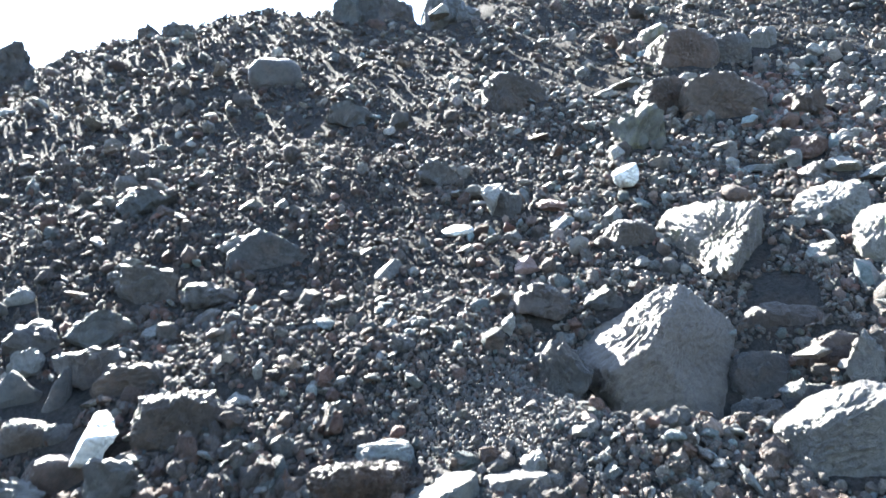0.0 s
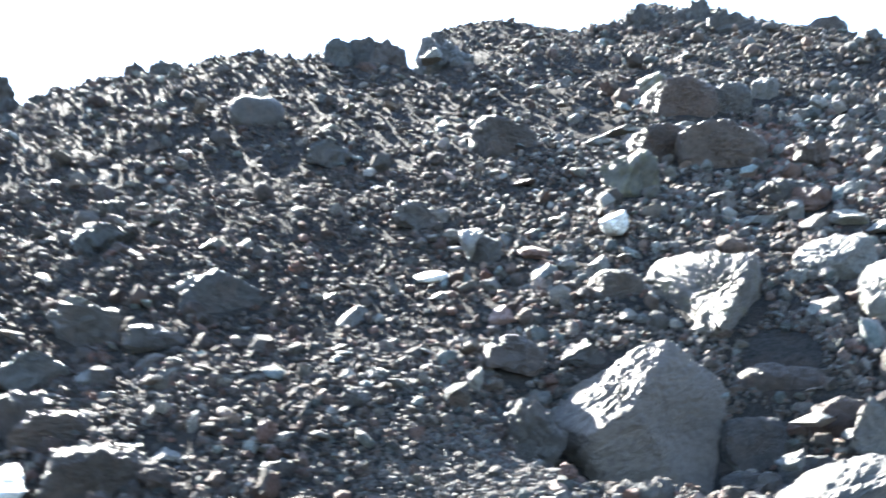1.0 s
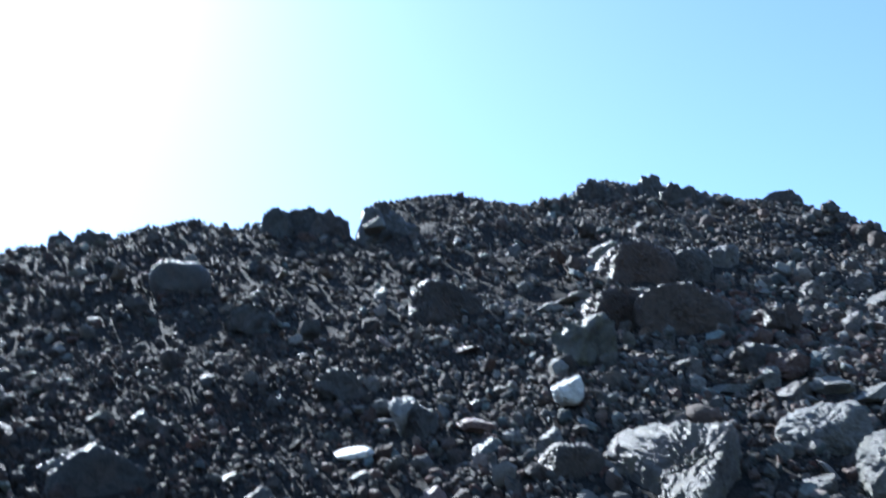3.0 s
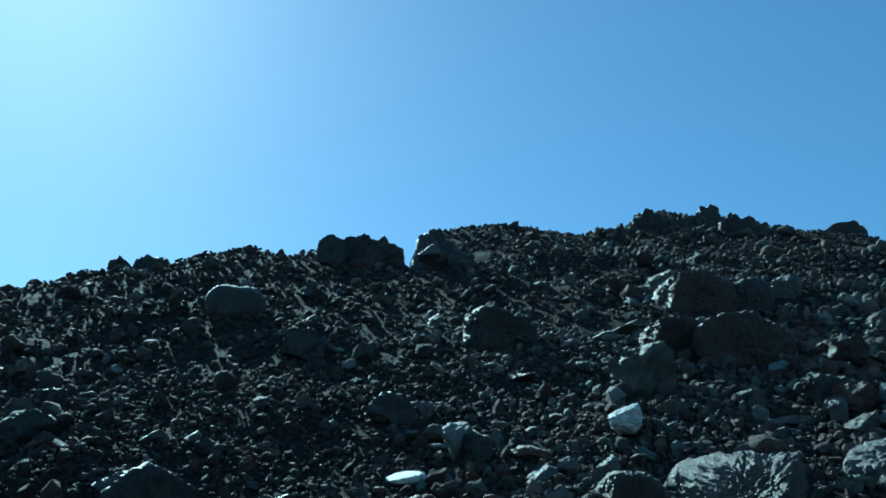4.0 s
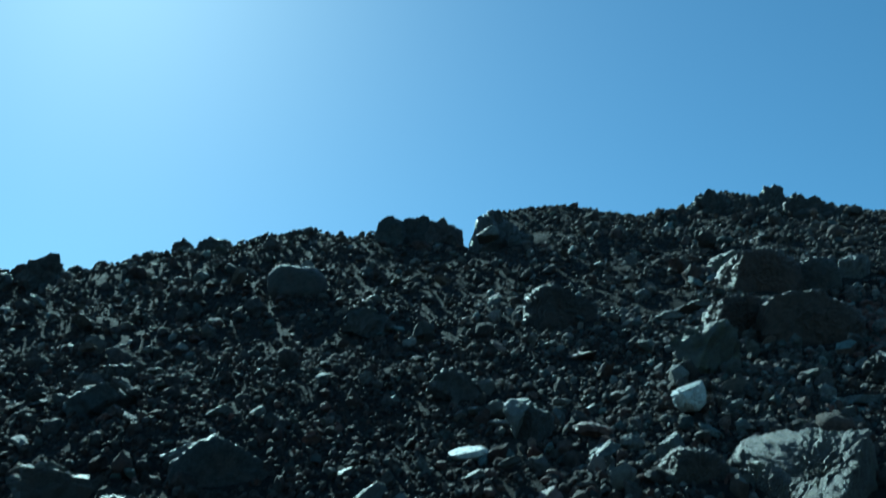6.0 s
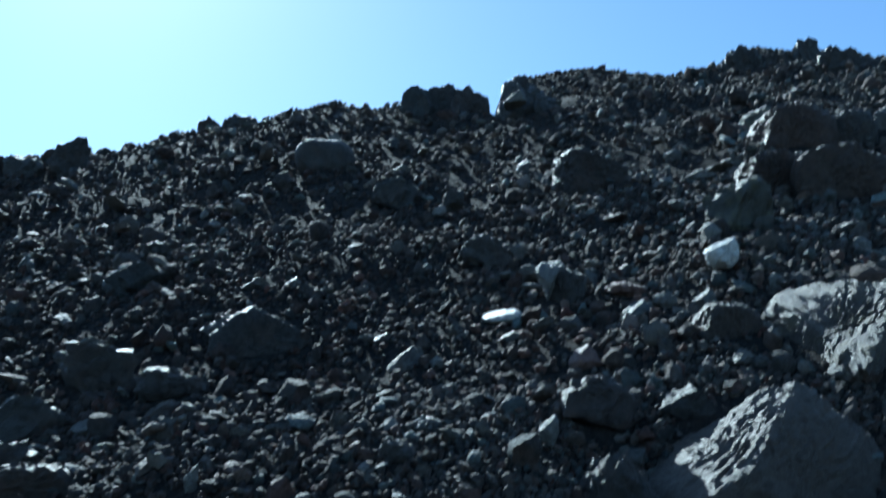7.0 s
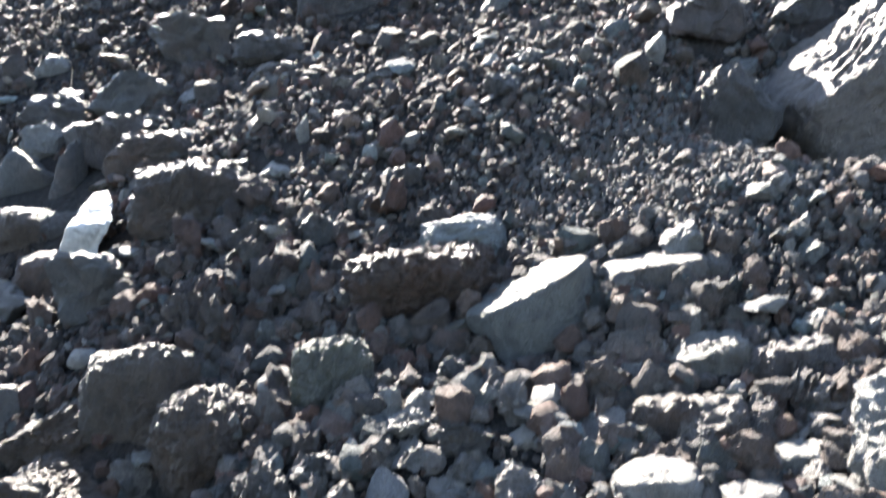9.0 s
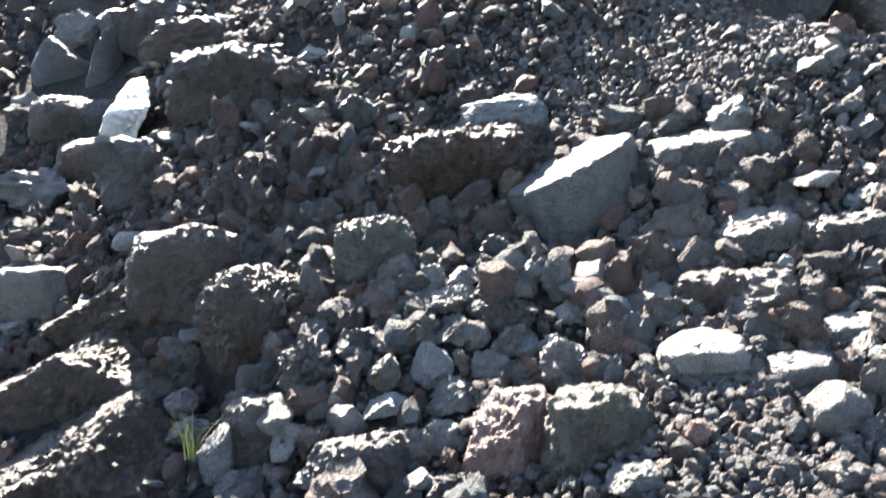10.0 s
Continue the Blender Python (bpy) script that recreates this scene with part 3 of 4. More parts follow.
rock((-5.07, 14.18, 4.46), (0.18, 0.15, 0.11), 128, pale, "pale flat chip on the dark slope", top=0.3)
rock((-0.81, 13.26, 4.30), (0.19, 0.16, 0.13), 129, pale, "small pale stone on the dark slope", top=0.3)
rock((-2.53, 14.15, 4.81), (0.38, 0.32, 0.12), 130, grey, "grey flat stone on the dark slope", top=0.3)
rock((1.35, 12.93, 4.24), (0.25, 0.21, 0.13), 131, grey, "grey flat stone on the slope", top=0.3)
rock((1.40, 11.74, 3.55), (0.37, 0.32, 0.22), 132, grey, "grey rounded stone on the slope")
rock((1.31, 12.19, 3.84), (0.45, 0.39, 0.18), 133, pink, "reddish flat stone on the slope")
rock((1.66, 11.80, 3.64), (0.25, 0.21, 0.18), 134, pale, "pale rounded stone on the slope")
rock((0.15, 17.27, 7.04), (0.19, 0.16, 0.25), 135, pale, "small pale stone on the upper slope", top=0.3)
rock((1.88, 19.10, 8.46), (0.37, 0.31, 0.15), 136, pale, "pale chip below the ridge", top=0.3)
rock((2.49, 18.94, 8.53), (0.22, 0.18, 0.30), 137, grey, "grey stone below the ridge")
# the white colour stands in for sunlight on a narrow facet of dark rock
crag((-2.9, 8.38, 1.25), (0.7, 0.8, 0.6), 138, white, "stone blade leaning on rocks, coloured white to imitate a sunlit facet", ((0.1, -0.42, 0.9, 0.05), (0.7, 0.62, -0.35, 0.085), (-0.84, -0.36, 0.42, 0.085), (0.4, -0.8, -0.4, 0.22), (-0.45, 0.8, 0.3, 0.26)), level=5, knobs=0.02, crumbs=0.009, keen=28)
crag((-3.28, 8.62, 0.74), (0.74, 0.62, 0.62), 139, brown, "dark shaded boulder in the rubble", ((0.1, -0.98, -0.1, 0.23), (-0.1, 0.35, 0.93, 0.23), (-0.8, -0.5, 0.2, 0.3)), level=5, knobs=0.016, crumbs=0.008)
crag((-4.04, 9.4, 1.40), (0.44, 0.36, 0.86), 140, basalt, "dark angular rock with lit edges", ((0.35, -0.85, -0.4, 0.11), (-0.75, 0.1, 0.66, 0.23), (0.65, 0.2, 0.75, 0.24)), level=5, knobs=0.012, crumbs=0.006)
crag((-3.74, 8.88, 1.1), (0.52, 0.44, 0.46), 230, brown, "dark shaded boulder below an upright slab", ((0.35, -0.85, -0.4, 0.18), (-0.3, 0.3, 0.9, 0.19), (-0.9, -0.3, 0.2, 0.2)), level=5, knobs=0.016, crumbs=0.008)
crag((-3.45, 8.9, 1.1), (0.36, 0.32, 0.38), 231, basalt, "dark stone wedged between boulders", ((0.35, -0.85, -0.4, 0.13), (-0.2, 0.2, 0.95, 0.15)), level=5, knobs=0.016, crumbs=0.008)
crag((-3.62, 9.28, 1.34), (0.26, 0.3, 1.14), 141, basalt, "tall dark slab with a lit edge", ((0.3, -0.87, -0.4, 0.12), (0.9, -0.1, -0.35, 0.1), (-0.9, 0.0, 0.4, 0.1)), level=5, knobs=0.01, crumbs=0.005)
crag((-2.26, 8.46, 1.3), (0.8, 0.64, 0.5), 142, brown, "dark brown blocky boulder", ((0.2, -0.95, -0.1, 0.24), (-0.05, 0.32, 0.95, 0.2), (-0.9, -0.3, 0.2, 0.34)), level=5, knobs=0.034, crumbs=0.014)
crag((-2.95, 9.36, 1.62), (0.7, 0.58, 0.44), 143, brown, "dark layered boulder in the rubble", ((0.15, -0.97, -0.1, 0.22), (-0.1, 0.2, 0.97, 0.17), (-0.7, -0.3, 0.6, 0.27)), level=5, knobs=0.03, crumbs=0.012, streak=(1, 0, 0.1))
rock((-1.84, 8.76, 1.49), (0.34, 0.29, 0.12), 144, pale, "white flat sunlit slab", top=0.3)
rock((-1.70, 8.97, 1.73), (0.09, 0.07, 0.25), 145, pale, "pale thin stone blade")
crag((-0.48, 8.02, 1.04), (0.46, 0.42, 0.3), 146, slate, "layered grey rock with broken edges", ((0.1, -0.95, -0.1, 0.2), (-0.12, -0.1, 0.98, 0.12), (0.95, -0.2, 0.1, 0.21)), knobs=0.03, crumbs=0.012, streak=(1, 0.1, 0.1))
crag((-0.64, 7.78, 0.83), (0.84, 0.74, 0.5), 147, brown, "overhanging dark lava boulder", ((0.05, -0.8, -0.6, 0.24), (-0.12, -0.04, 0.99, 0.19), (0.9, -0.3, 0.1, 0.36)), knobs=0.036, crumbs=0.018)
crag((-0.03, 7.42, 0.72), (0.66, 0.6, 0.66), 148, grey, "big grey boulder with a smooth bright sunlit top", ((-0.42, -0.14, 0.89, 0.15), (0.25, -0.95, -0.2, 0.2), (-0.75, -0.5, -0.45, 0.27), (0.9, -0.3, -0.1, 0.26)), knobs=0.012, crumbs=0.004)
crag((0.54, 7.55, 0.87), (0.52, 0.4, 0.28), 149, grey, "long grey slab with a bright top", ((-0.12, -0.16, 0.98, 0.1), (0.05, -0.97, -0.2, 0.17)), level=5, knobs=0.012, crumbs=0.006)
rock((0.66, 7.62, 1.02), (0.21, 0.18, 0.24), 150, pale, "pale broken upright stone")
rock((-2.54, 7.86, 0.85), (0.54, 0.46, 0.42), 151, basalt, "dark boulder in the shade")
crag((-1.87, 7.02, 0.36), (0.6, 0.54, 0.6), 152, brown, "dark brown blocky boulder", ((0.12, -0.98, -0.1, 0.2), (-0.05, 0.36, 0.93, 0.24), (-1, -0.1, 0.1, 0.26), (0.95, -0.3, 0.0, 0.26)), knobs=0.02, crumbs=0.008)
crag((-1.46, 6.75, 0.22), (0.42, 0.42, 0.6), 153, brown, "dark boulder with bright chipped edges", ((-0.2, -0.08, 0.97, 0.25), (0.6, -0.2, 0.77, 0.23), (-0.5, -0.85, -0.2, 0.17), (0.3, -0.8, -0.5, 0.17)), knobs=0.03, crumbs=0.012)
crag((-0.92, 6.97, 0.45), (0.38, 0.34, 0.46), 154, mossy, "rough dark boulder with yellowish lichen", ((0.5, -0.85, 0.1, 0.15), (-0.6, -0.75, -0.1, 0.16), (-0.2, 0.0, 1.0, 0.2)), knobs=0.03, crumbs=0.014)
crag((-1.94, 6.10, -0.26), (0.86, 0.66, 0.8), 155, brown, "large rough grey-brown boulder beside the path", ((-0.42, -0.2, 0.88, 0.17), (0.1, -0.93, -0.35, 0.27), (0.8, -0.1, 0.6, 0.33)), knobs=0.04, crumbs=0.016)
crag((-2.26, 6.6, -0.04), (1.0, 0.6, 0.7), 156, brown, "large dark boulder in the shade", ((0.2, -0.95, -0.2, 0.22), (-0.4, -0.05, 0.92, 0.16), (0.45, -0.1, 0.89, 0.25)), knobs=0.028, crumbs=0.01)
crag((-2.83, 7.1, 0.26), (0.44, 0.38, 0.44), 157, dusky, "smooth dark boulder with a lit top edge", ((0.1, -0.98, -0.1, 0.14), (-0.1, 0.2, 0.97, 0.16)), level=5, knobs=0.008, crumbs=0.004)
rock((-3.54, 8.27, 0.69), (0.54, 0.45, 0.32), 158, grey, "grey rough rock with a lit top")
rock((-0.60, 6.74, 0.42), (0.13, 0.11, 0.15), 159, pale, "pale crumbly stone in the rubble", chip=0.11)
rock((-0.69, 6.51, 0.28), (0.08, 0.07, 0.11), 160, pale, "small pale stone with a sunlit face", cut=((-0.5, -0.4, 0.76, 0.4),), chip=0.05)
rock((-0.80, 6.13, 0.00), (0.18, 0.15, 0.16), 161, grey, "rounded grey stone in the rubble", cut=((-0.3, -0.3, 0.9, 0.6),), chip=0.025)
rock((-0.64, 6.19, 0.06), (0.20, 0.17, 0.09), 162, pale, "pale flat stone in the rubble", top=0.35)
crag((-0.68, 5.99, -0.12), (0.38, 0.34, 0.3), 163, basalt, "dark boulder with stones on top", ((0.05, -0.93, -0.35, 0.14), (-0.1, 0.25, 0.97, 0.12), (0.9, -0.4, 0.0, 0.16)), level=5, knobs=0.026, crumbs=0.012)
crag((-1.18, 6.2, -0.08), (0.28, 0.25, 0.36), 164, basalt, "dark boulder with a white chip on top", ((0.3, -0.93, 0.1, 0.11), (-0.2, 0.1, 0.97, 0.15)), level=5, knobs=0.02, crumbs=0.01)
rock((-1.29, 6.04, -0.12), (0.14, 0.12, 0.26), 165, pale, "pale upright stone beside the grass", cut=((-0.4, -0.45, 0.8, 0.4),), chip=0.06)
crag((-0.13, 6.0, -0.03), (0.34, 0.32, 0.42), 166, pink, "reddish-brown rough boulder in the rubble", ((-0.5, -0.45, 0.72, 0.15), (0.75, -0.6, 0.1, 0.13), (-0.3, -0.95, -0.1, 0.14)), level=5, knobs=0.024, crumbs=0.012)
crag((0.15, 5.9, 0.07), (0.32, 0.28, 0.38), 167, mossy, "dark greenish boulder in the rubble", ((0.2, -0.97, -0.1, 0.12), (-0.1, 0.1, 1.0, 0.15)), level=5, knobs=0.022, crumbs=0.01)
crag((0.51, 6.22, 0.23), (0.32, 0.28, 0.26), 168, pale, "loaf-shaped stone with a white sunlit top", ((-0.1, -0.14, 0.98, 0.09), (0.02, -0.98, -0.15, 0.11)), level=5, knobs=0.01, crumbs=0.004)
crag((0.82, 6.14, 0.22), (0.23, 0.2, 0.18), 169, grey, "grey angular stone in the rubble", ((-0.12, -0.12, 0.98, 0.06), (0.15, -0.97, -0.15, 0.08), (-0.8, -0.5, -0.3, 0.09)), level=5, knobs=0.01, crumbs=0.004)
rock((0.89, 5.85, 0.19), (0.20, 0.17, 0.20), 170, grey, "smooth rounded grey boulder", plain=True, cut=((-0.5, -0.3, 0.8, 0.75),), chip=0.02)
crag((1.02, 6.42, 0.3), (0.22, 0.18, 0.16), 171, pale, "pale stone with a white top", ((-0.1, -0.15, 0.98, 0.05), (0, -0.98, -0.15, 0.08)), level=5, knobs=0.01, crumbs=0.004)
crag((1.36, 6.22, 0.42), (0.4, 0.36, 0.66), 225, pale, "tall pale crusty boulder by the path", ((-0.6, -0.5, 0.62, 0.15), (0.1, -0.98, -0.1, 0.16)), level=5, knobs=0.03, crumbs=0.012)
rock((0.30, 6.59, 0.36), (0.28, 0.24, 0.15), 172, grey, "grey angular stone in the rubble")
crag((0.55, 6.62, 0.38), (0.3, 0.26, 0.24), 173, brown, "dark stone with a sunlit top edge", ((-0.05, 0.0, 1.0, 0.1), (0.05, -0.98, -0.15, 0.11)), level=5, knobs=0.016, crumbs=0.008)
crag((0.72, 6.55, 0.34), (0.27, 0.24, 0.34), 174, dusky, "grey rough boulder in the rubble", ((-0.3, -0.45, 0.84, 0.11), (0.1, -0.98, -0.15, 0.11)), level=5, knobs=0.026, crumbs=0.01)
rock((-0.23, 6.56, 0.32), (0.22, 0.19, 0.16), 175, basalt, "brown rough stone in the rubble")
rock((-0.06, 6.70, 0.43), (0.14, 0.12, 0.21), 176, grey, "grey upright stone in the rubble")
rock((-0.19, 6.77, 0.45), (0.14, 0.12, 0.12), 177, pale, "grey stone with a bright sunlit top", top=0.4)
rock((-0.51, 6.34, 0.17), (0.18, 0.16, 0.20), 178, slate, "bluish-grey stone with a lit face", cut=((-0.6, -0.6, 0.4, 0.6), (0.5, -0.6, 0.6, 0.6)), chip=0.05)
rock((0.03, 6.28, 0.17), (0.23, 0.19, 0.25), 179, grey, "grey weathered stone in the rubble")
rock((-1.02, 6.36, 0.13), (0.25, 0.21, 0.27), 180, basalt, "brown rough stone in the rubble")
rock((-0.80, 6.45, 0.23), (0.18, 0.15, 0.14), 181, basalt, "dark stone in the loose rubble")
rock((0.66, 6.21, 0.25), (0.12, 0.10, 0.12), 182, basalt, "dark stone in the loose rubble")
rock((-0.35, 6.97, 0.53), (0.17, 0.15, 0.12), 183, basalt, "brown rounded stone in the rubble")
rock((-1.30, 6.69, 0.33), (0.11, 0.09, 0.14), 184, pale, "white chipped stone in the rubble", chip=0.06)
rock((1.05, 6.28, 0.28), (0.13, 0.11, 0.12), 185, grey, "grey stone in the loose rubble")
rock((1.06, 7.92, 1.25), (0.19, 0.16, 0.10), 186, grey, "grey-green flat stone in the rubble", top=0.4)
rock((1.23, 7.53, 0.96), (0.18, 0.15, 0.15), 187, grey, "grey stone in the loose rubble")
crag((0.76, 7.0, 0.58), (0.34, 0.28, 0.2), 188, dusky, "brownish-grey rough stone in the rubble", ((-0.3, -0.3, 0.9, 0.07), (0.1, -0.97, -0.2, 0.11)), level=5, knobs=0.024, crumbs=0.01)
crag((1.08, 6.93, 0.55), (0.36, 0.3, 0.26), 189, basalt, "dark boulder with a crusty sunlit top", ((-0.1, -0.05, 1.0, 0.1), (0.05, -0.97, -0.2, 0.12)), level=5, knobs=0.02, crumbs=0.01)
rock((1.19, 7.14, 0.70), (0.14, 0.12, 0.12), 190, pale, "pale stone in the loose rubble")
rock((0.87, 5.56, 0.10), (0.14, 0.12, 0.11), 191, grey, "rough grey stone in the rubble")
rock((-0.29, 5.86, -0.11), (0.23, 0.19, 0.11), 192, basalt, "dark stone with bright edge")
rock((0.29, 5.61, 0.04), (0.18, 0.16, 0.10), 193, grey, "grey stone in gravel")
rock((-0.85, 5.94, -0.15), (0.18, 0.16, 0.12), 194, grey, "grey stone in the loose rubble")
rock((-2.15, 8.82, 1.51), (0.25, 0.22, 0.15), 195, basalt, "dark stone in the loose rubble")
rock((-0.94, 8.57, 1.40), (0.27, 0.23, 0.17), 196, basalt, "dark stone in rubble")
rock((-1.28, 8.04, 1.13), (0.22, 0.19, 0.19), 197, basalt, "dark stone in rubble")
rock((-1.68, 7.95, 1.09), (0.25, 0.21, 0.19), 198, basalt, "dark stone in rubble")
rock((-1.83, 7.42, 0.74), (0.23, 0.20, 0.23), 199, basalt, "dark stone in rubble")
rock((-2.32, 6.93, 0.21), (0.54, 0.46, 0.34), 200, brown, "dark boulder with a slanting sunlit ridge", cut=((0.15, -0.97, -0.1, 0.5), (-0.45, -0.15, 0.88, 0.4)), chip=0.09)
rock((-2.81, 6.93, 0.14), (0.17, 0.14, 0.12), 201, pale, "pale crumbly stone in the rubble", chip=0.1)
rock((-2.57, 6.55, -0.10), (0.16, 0.13, 0.09), 202, pale, "pale crumbly stone in the rubble", chip=0.1)
rock((-1.63, 6.40, -0.03), (0.15, 0.13, 0.12), 203, slate, "bluish-grey stone in a dark gap")
rock((-1.53, 6.26, -0.12), (0.17, 0.15, 0.15), 204, grey, "grey crumbly stone beside the grass", chip=0.11)
rock((-1.08, 6.11, 0.01), (0.14, 0.12, 0.13), 205, pale, "white sunlit chip on a dark boulder", cut=((-0.45, -0.45, 0.77, 0.3),), chip=0.03)
rock((-1.18, 6.00, -0.21), (0.23, 0.20, 0.13), 206, pale, "pale crumbly stone by the path", chip=0.11)
rock((-0.46, 6.76, 0.44), (0.14, 0.12, 0.10), 207, pale, "pale crumbly stone in the rubble", chip=0.11)
rock((-0.49, 6.64, 0.36), (0.25, 0.22, 0.12), 208, pale, "low pale crumbly stone in the rubble", chip=0.12)
rock((-0.45, 6.50, 0.28), (0.21, 0.18, 0.12), 209, grey, "grey rough stone in the rubble", chip=0.11)
rock((-0.86, 6.42, 0.20), (0.14, 0.12, 0.10), 210, grey, "grey rough stone in the rubble", chip=0.1)
rock((-0.68, 6.28, 0.15), (0.14, 0.12, 0.16), 211, dusky, "dark rounded stone in the rubble")
rock((-0.41, 6.26, 0.08), (0.23, 0.20, 0.14), 212, pale, "pale rough stone in the rubble", chip=0.1)
rock((-0.41, 6.08, -0.03), (0.16, 0.14, 0.15), 213, grey, "grey blocky stone in the rubble")
rock((-0.45, 5.87, -0.09), (0.12, 0.10, 0.07), 214, pale, "white slanting chip in the rubble", cut=((-0.4, -0.45, 0.8, 0.3),), chip=0.03)
rock((-0.03, 6.44, 0.22), (0.22, 0.18, 0.12), 215, pale, "pale crumbly stone in the rubble", chip=0.12)
rock((-0.21, 6.47, 0.24), (0.20, 0.17, 0.15), 216, grey, "grey rough stone in the rubble", chip=0.11)
rock((-0.28, 6.38, 0.16), (0.19, 0.17, 0.13), 217, grey, "grey rough stone in the rubble", chip=0.11)
rock((0.01, 6.59, 0.32), (0.16, 0.13, 0.10), 218, pale, "pale rough stone in the rubble", chip=0.1)
rock((4.63, 24.06, 11.77), (0.58, 0.50, 0.70), 219, basalt, "dark rounded lump on the ridge crest", plain=True, chip=0.13)
rock((5.90, 24.07, 12.01), (0.65, 0.55, 0.85), 220, basalt, "dark rounded lump on the ridge crest", plain=True, chip=0.13)
rock((6.82, 24.07, 11.96), (0.69, 0.58, 0.95), 221, basalt, "dark rounded lump on the ridge crest", plain=True, chip=0.13)
rock((7.54, 24.08, 11.80), (0.75, 0.64, 0.96), 222, basalt, "dark rounded lump on the ridge crest", plain=True, chip=0.13)
rock((7.96, 22.27, 10.79), (0.70, 0.59, 0.76), 223, basalt, "dark rounded lump on the ridge crest", plain=True, chip=0.13)
rock((9.40, 22.27, 10.57), (0.71, 0.60, 0.77), 224, basalt, "dark rounded lump on the ridge crest", plain=True, chip=0.13)

# ---- the rubble between them ----
def pick_turns(n, r):
    q = r.normal(size=(n, 4))
    q /= np.linalg.norm(q, axis=1, keepdims=True)
    w, x, y, z = q.T
    return np.stack([1 - 2 * (y * y + z * z), 2 * (x * y - z * w), 2 * (x * z + y * w),
                     2 * (x * y + z * w), 1 - 2 * (x * x + z * z), 2 * (y * z - x * w),
                     2 * (x * z - y * w), 2 * (y * z + x * w), 1 - 2 * (x * x + y * y)], -1).reshape(n, 3, 3)


def settled_turns(n, r):
    """Turns of stones that lie on their broad side, a little tilted."""
    a, b, c = r.uniform(0, 6.28, n), r.normal(0, 0.45, n), r.normal(0, 0.4, n)
    o, i = np.zeros(n), np.ones(n)
    rz = np.stack([np.cos(a), -np.sin(a), o, np.sin(a), np.cos(a), o, o, o, i], -1).reshape(n, 3, 3)
    rx = np.stack([i, o, o, o, np.cos(b), -np.sin(b), o, np.sin(b), np.cos(b)], -1).reshape(n, 3, 3)
    ry = np.stack([np.cos(c), o, np.sin(c), o, i, o, -np.sin(c), o, np.cos(c)], -1).reshape(n, 3, 3)
    return rx @ ry @ rz


SPOTS = np.array(ROCKS)


def clear(x, y, d):
    """Which stones would not lie inside or right in front of a rock."""
    x, y, d = np.atleast_1d(x), np.atleast_1d(y), np.atleast_1d(d)
    free = np.ones(len(x), bool)
    for cx, cy, cz, w, light in SPOTS:
        if light:
            free &= ((x - cx + 0.3 * w) / (0.5 * w)) ** 2 + ((y - cy - 0.5 * w) / (0.6 * w)) ** 2 > np.where(d < 0.09, 0.0, 1.0)
        free &= ((x - cx) / (0.42 * w)) ** 2 + ((y - cy + 0.05 * w) / (0.4 * w)) ** 2 > np.where(d < 0.25 * w, 0.75, 1.3)
    return free


def strewn(name, n, xs, ys, median, spread, least, most, level, material, label, seed, keep=None, lying=False, heaped=0.25):
    """Many loose stones as one body of rubble."""
    r = np.random.default_rng(seed)
    shapes = [stone_shape(seed * 100 + i, level, 5 if level > 1 else 2, deepest=0.55, lumps=0.3 if level > 1 else 0.0) for i in range(14)]
    x, y = r.uniform(*xs, n), r.uniform(*ys, n)
    d = np.clip(median * np.exp(spread * r.normal(size=n)), least, most)
    if keep is not None:
        ok = r.random(n) < keep(x, y)
        x, y, d = x[ok], y[ok], d[ok]
    ok = clear(x, y, d)
    x, y, d = x[ok], y[ok], d[ok]
    n = len(x)
    z = height(x, y) + d * (0.2 + heaped * r.uniform(-0.2, 1.0, n))
    turns = pick_turns(n, r)
    if lying:
        turns = settled_turns(n, r)
    stretch = np.stack([r.uniform(0.85, 1.25, n), r.uniform(0.75, 1.05, n), r.uniform(0.55, 0.95, n)], -1)
    if lying:
        stretch = stretch * np.array((1.25, 0.95, 0.55))
    which = r.integers(0, len(shapes), n)
    vs, fs, base = [], [], 0
    for k, (v, f) in enumerate(shapes):
        s = np.where(which == k)[0]
        if not len(s):
            continue
        p = v[None] * stretch[s][:, None] * (d[s] / 2)[:, None, None]
        p = np.einsum("nij,nvj->nvi", turns[s], p) + np.stack([x[s], y[s], z[s]], -1)[:, None]
        fs.append((f[None] + (base + np.arange(len(s)) * len(v))[:, None, None]).reshape(-1, 3))
        vs.append(p.reshape(-1, 3))
        base += len(s) * len(v)
    ob = new(name, mesh_from(name, np.concatenate(vs), np.concatenate(fs), material, 45 if level < 2 else 50))
    return tagged(ob, label, name, kind="stuff")


def mixed(n, xs, ys, median, spread, least, most, level, label, seed, keep=None, lying=False):
    """Dark clinker, with more and more of a greyer kind towards the right-hand side."""
    base = keep or (lambda x, y: np.ones_like(x))
    strewn("rubble", n, xs, ys, median, spread, least, most, level, dark_rubble, "blackish " + label, seed, lambda x, y: base(x, y) * (1 - greyer(x, y)), lying)
    strewn("rubble", n, xs, ys, median, spread, least, most, level, rubble_mat, "brownish-grey " + label, seed + 40, lambda x, y: base(x, y) * greyer(x, y), lying)


def greyer(x, y):
    return np.clip(0.5 + 0.35 * (x + 0.2) / 1.4 - 0.05 * (y - 8) + np.clip(7.0 - y, 0, 1) + 0.25 * bumps(x, y, 1.3, 3), 0.05, 1)


def fine_patch(x, y):
    """Where the rubble thins out to small gravel."""
    return np.clip(1.6 * np.exp(-(((x - 0.5) / 0.85) ** 2 + ((y - 8.3) / 0.75) ** 2)) + 1.7 * np.exp(-(((x - 0.58) / 0.42) ** 2 + ((y - 5.72) / 0.38) ** 2)), 0, 1)


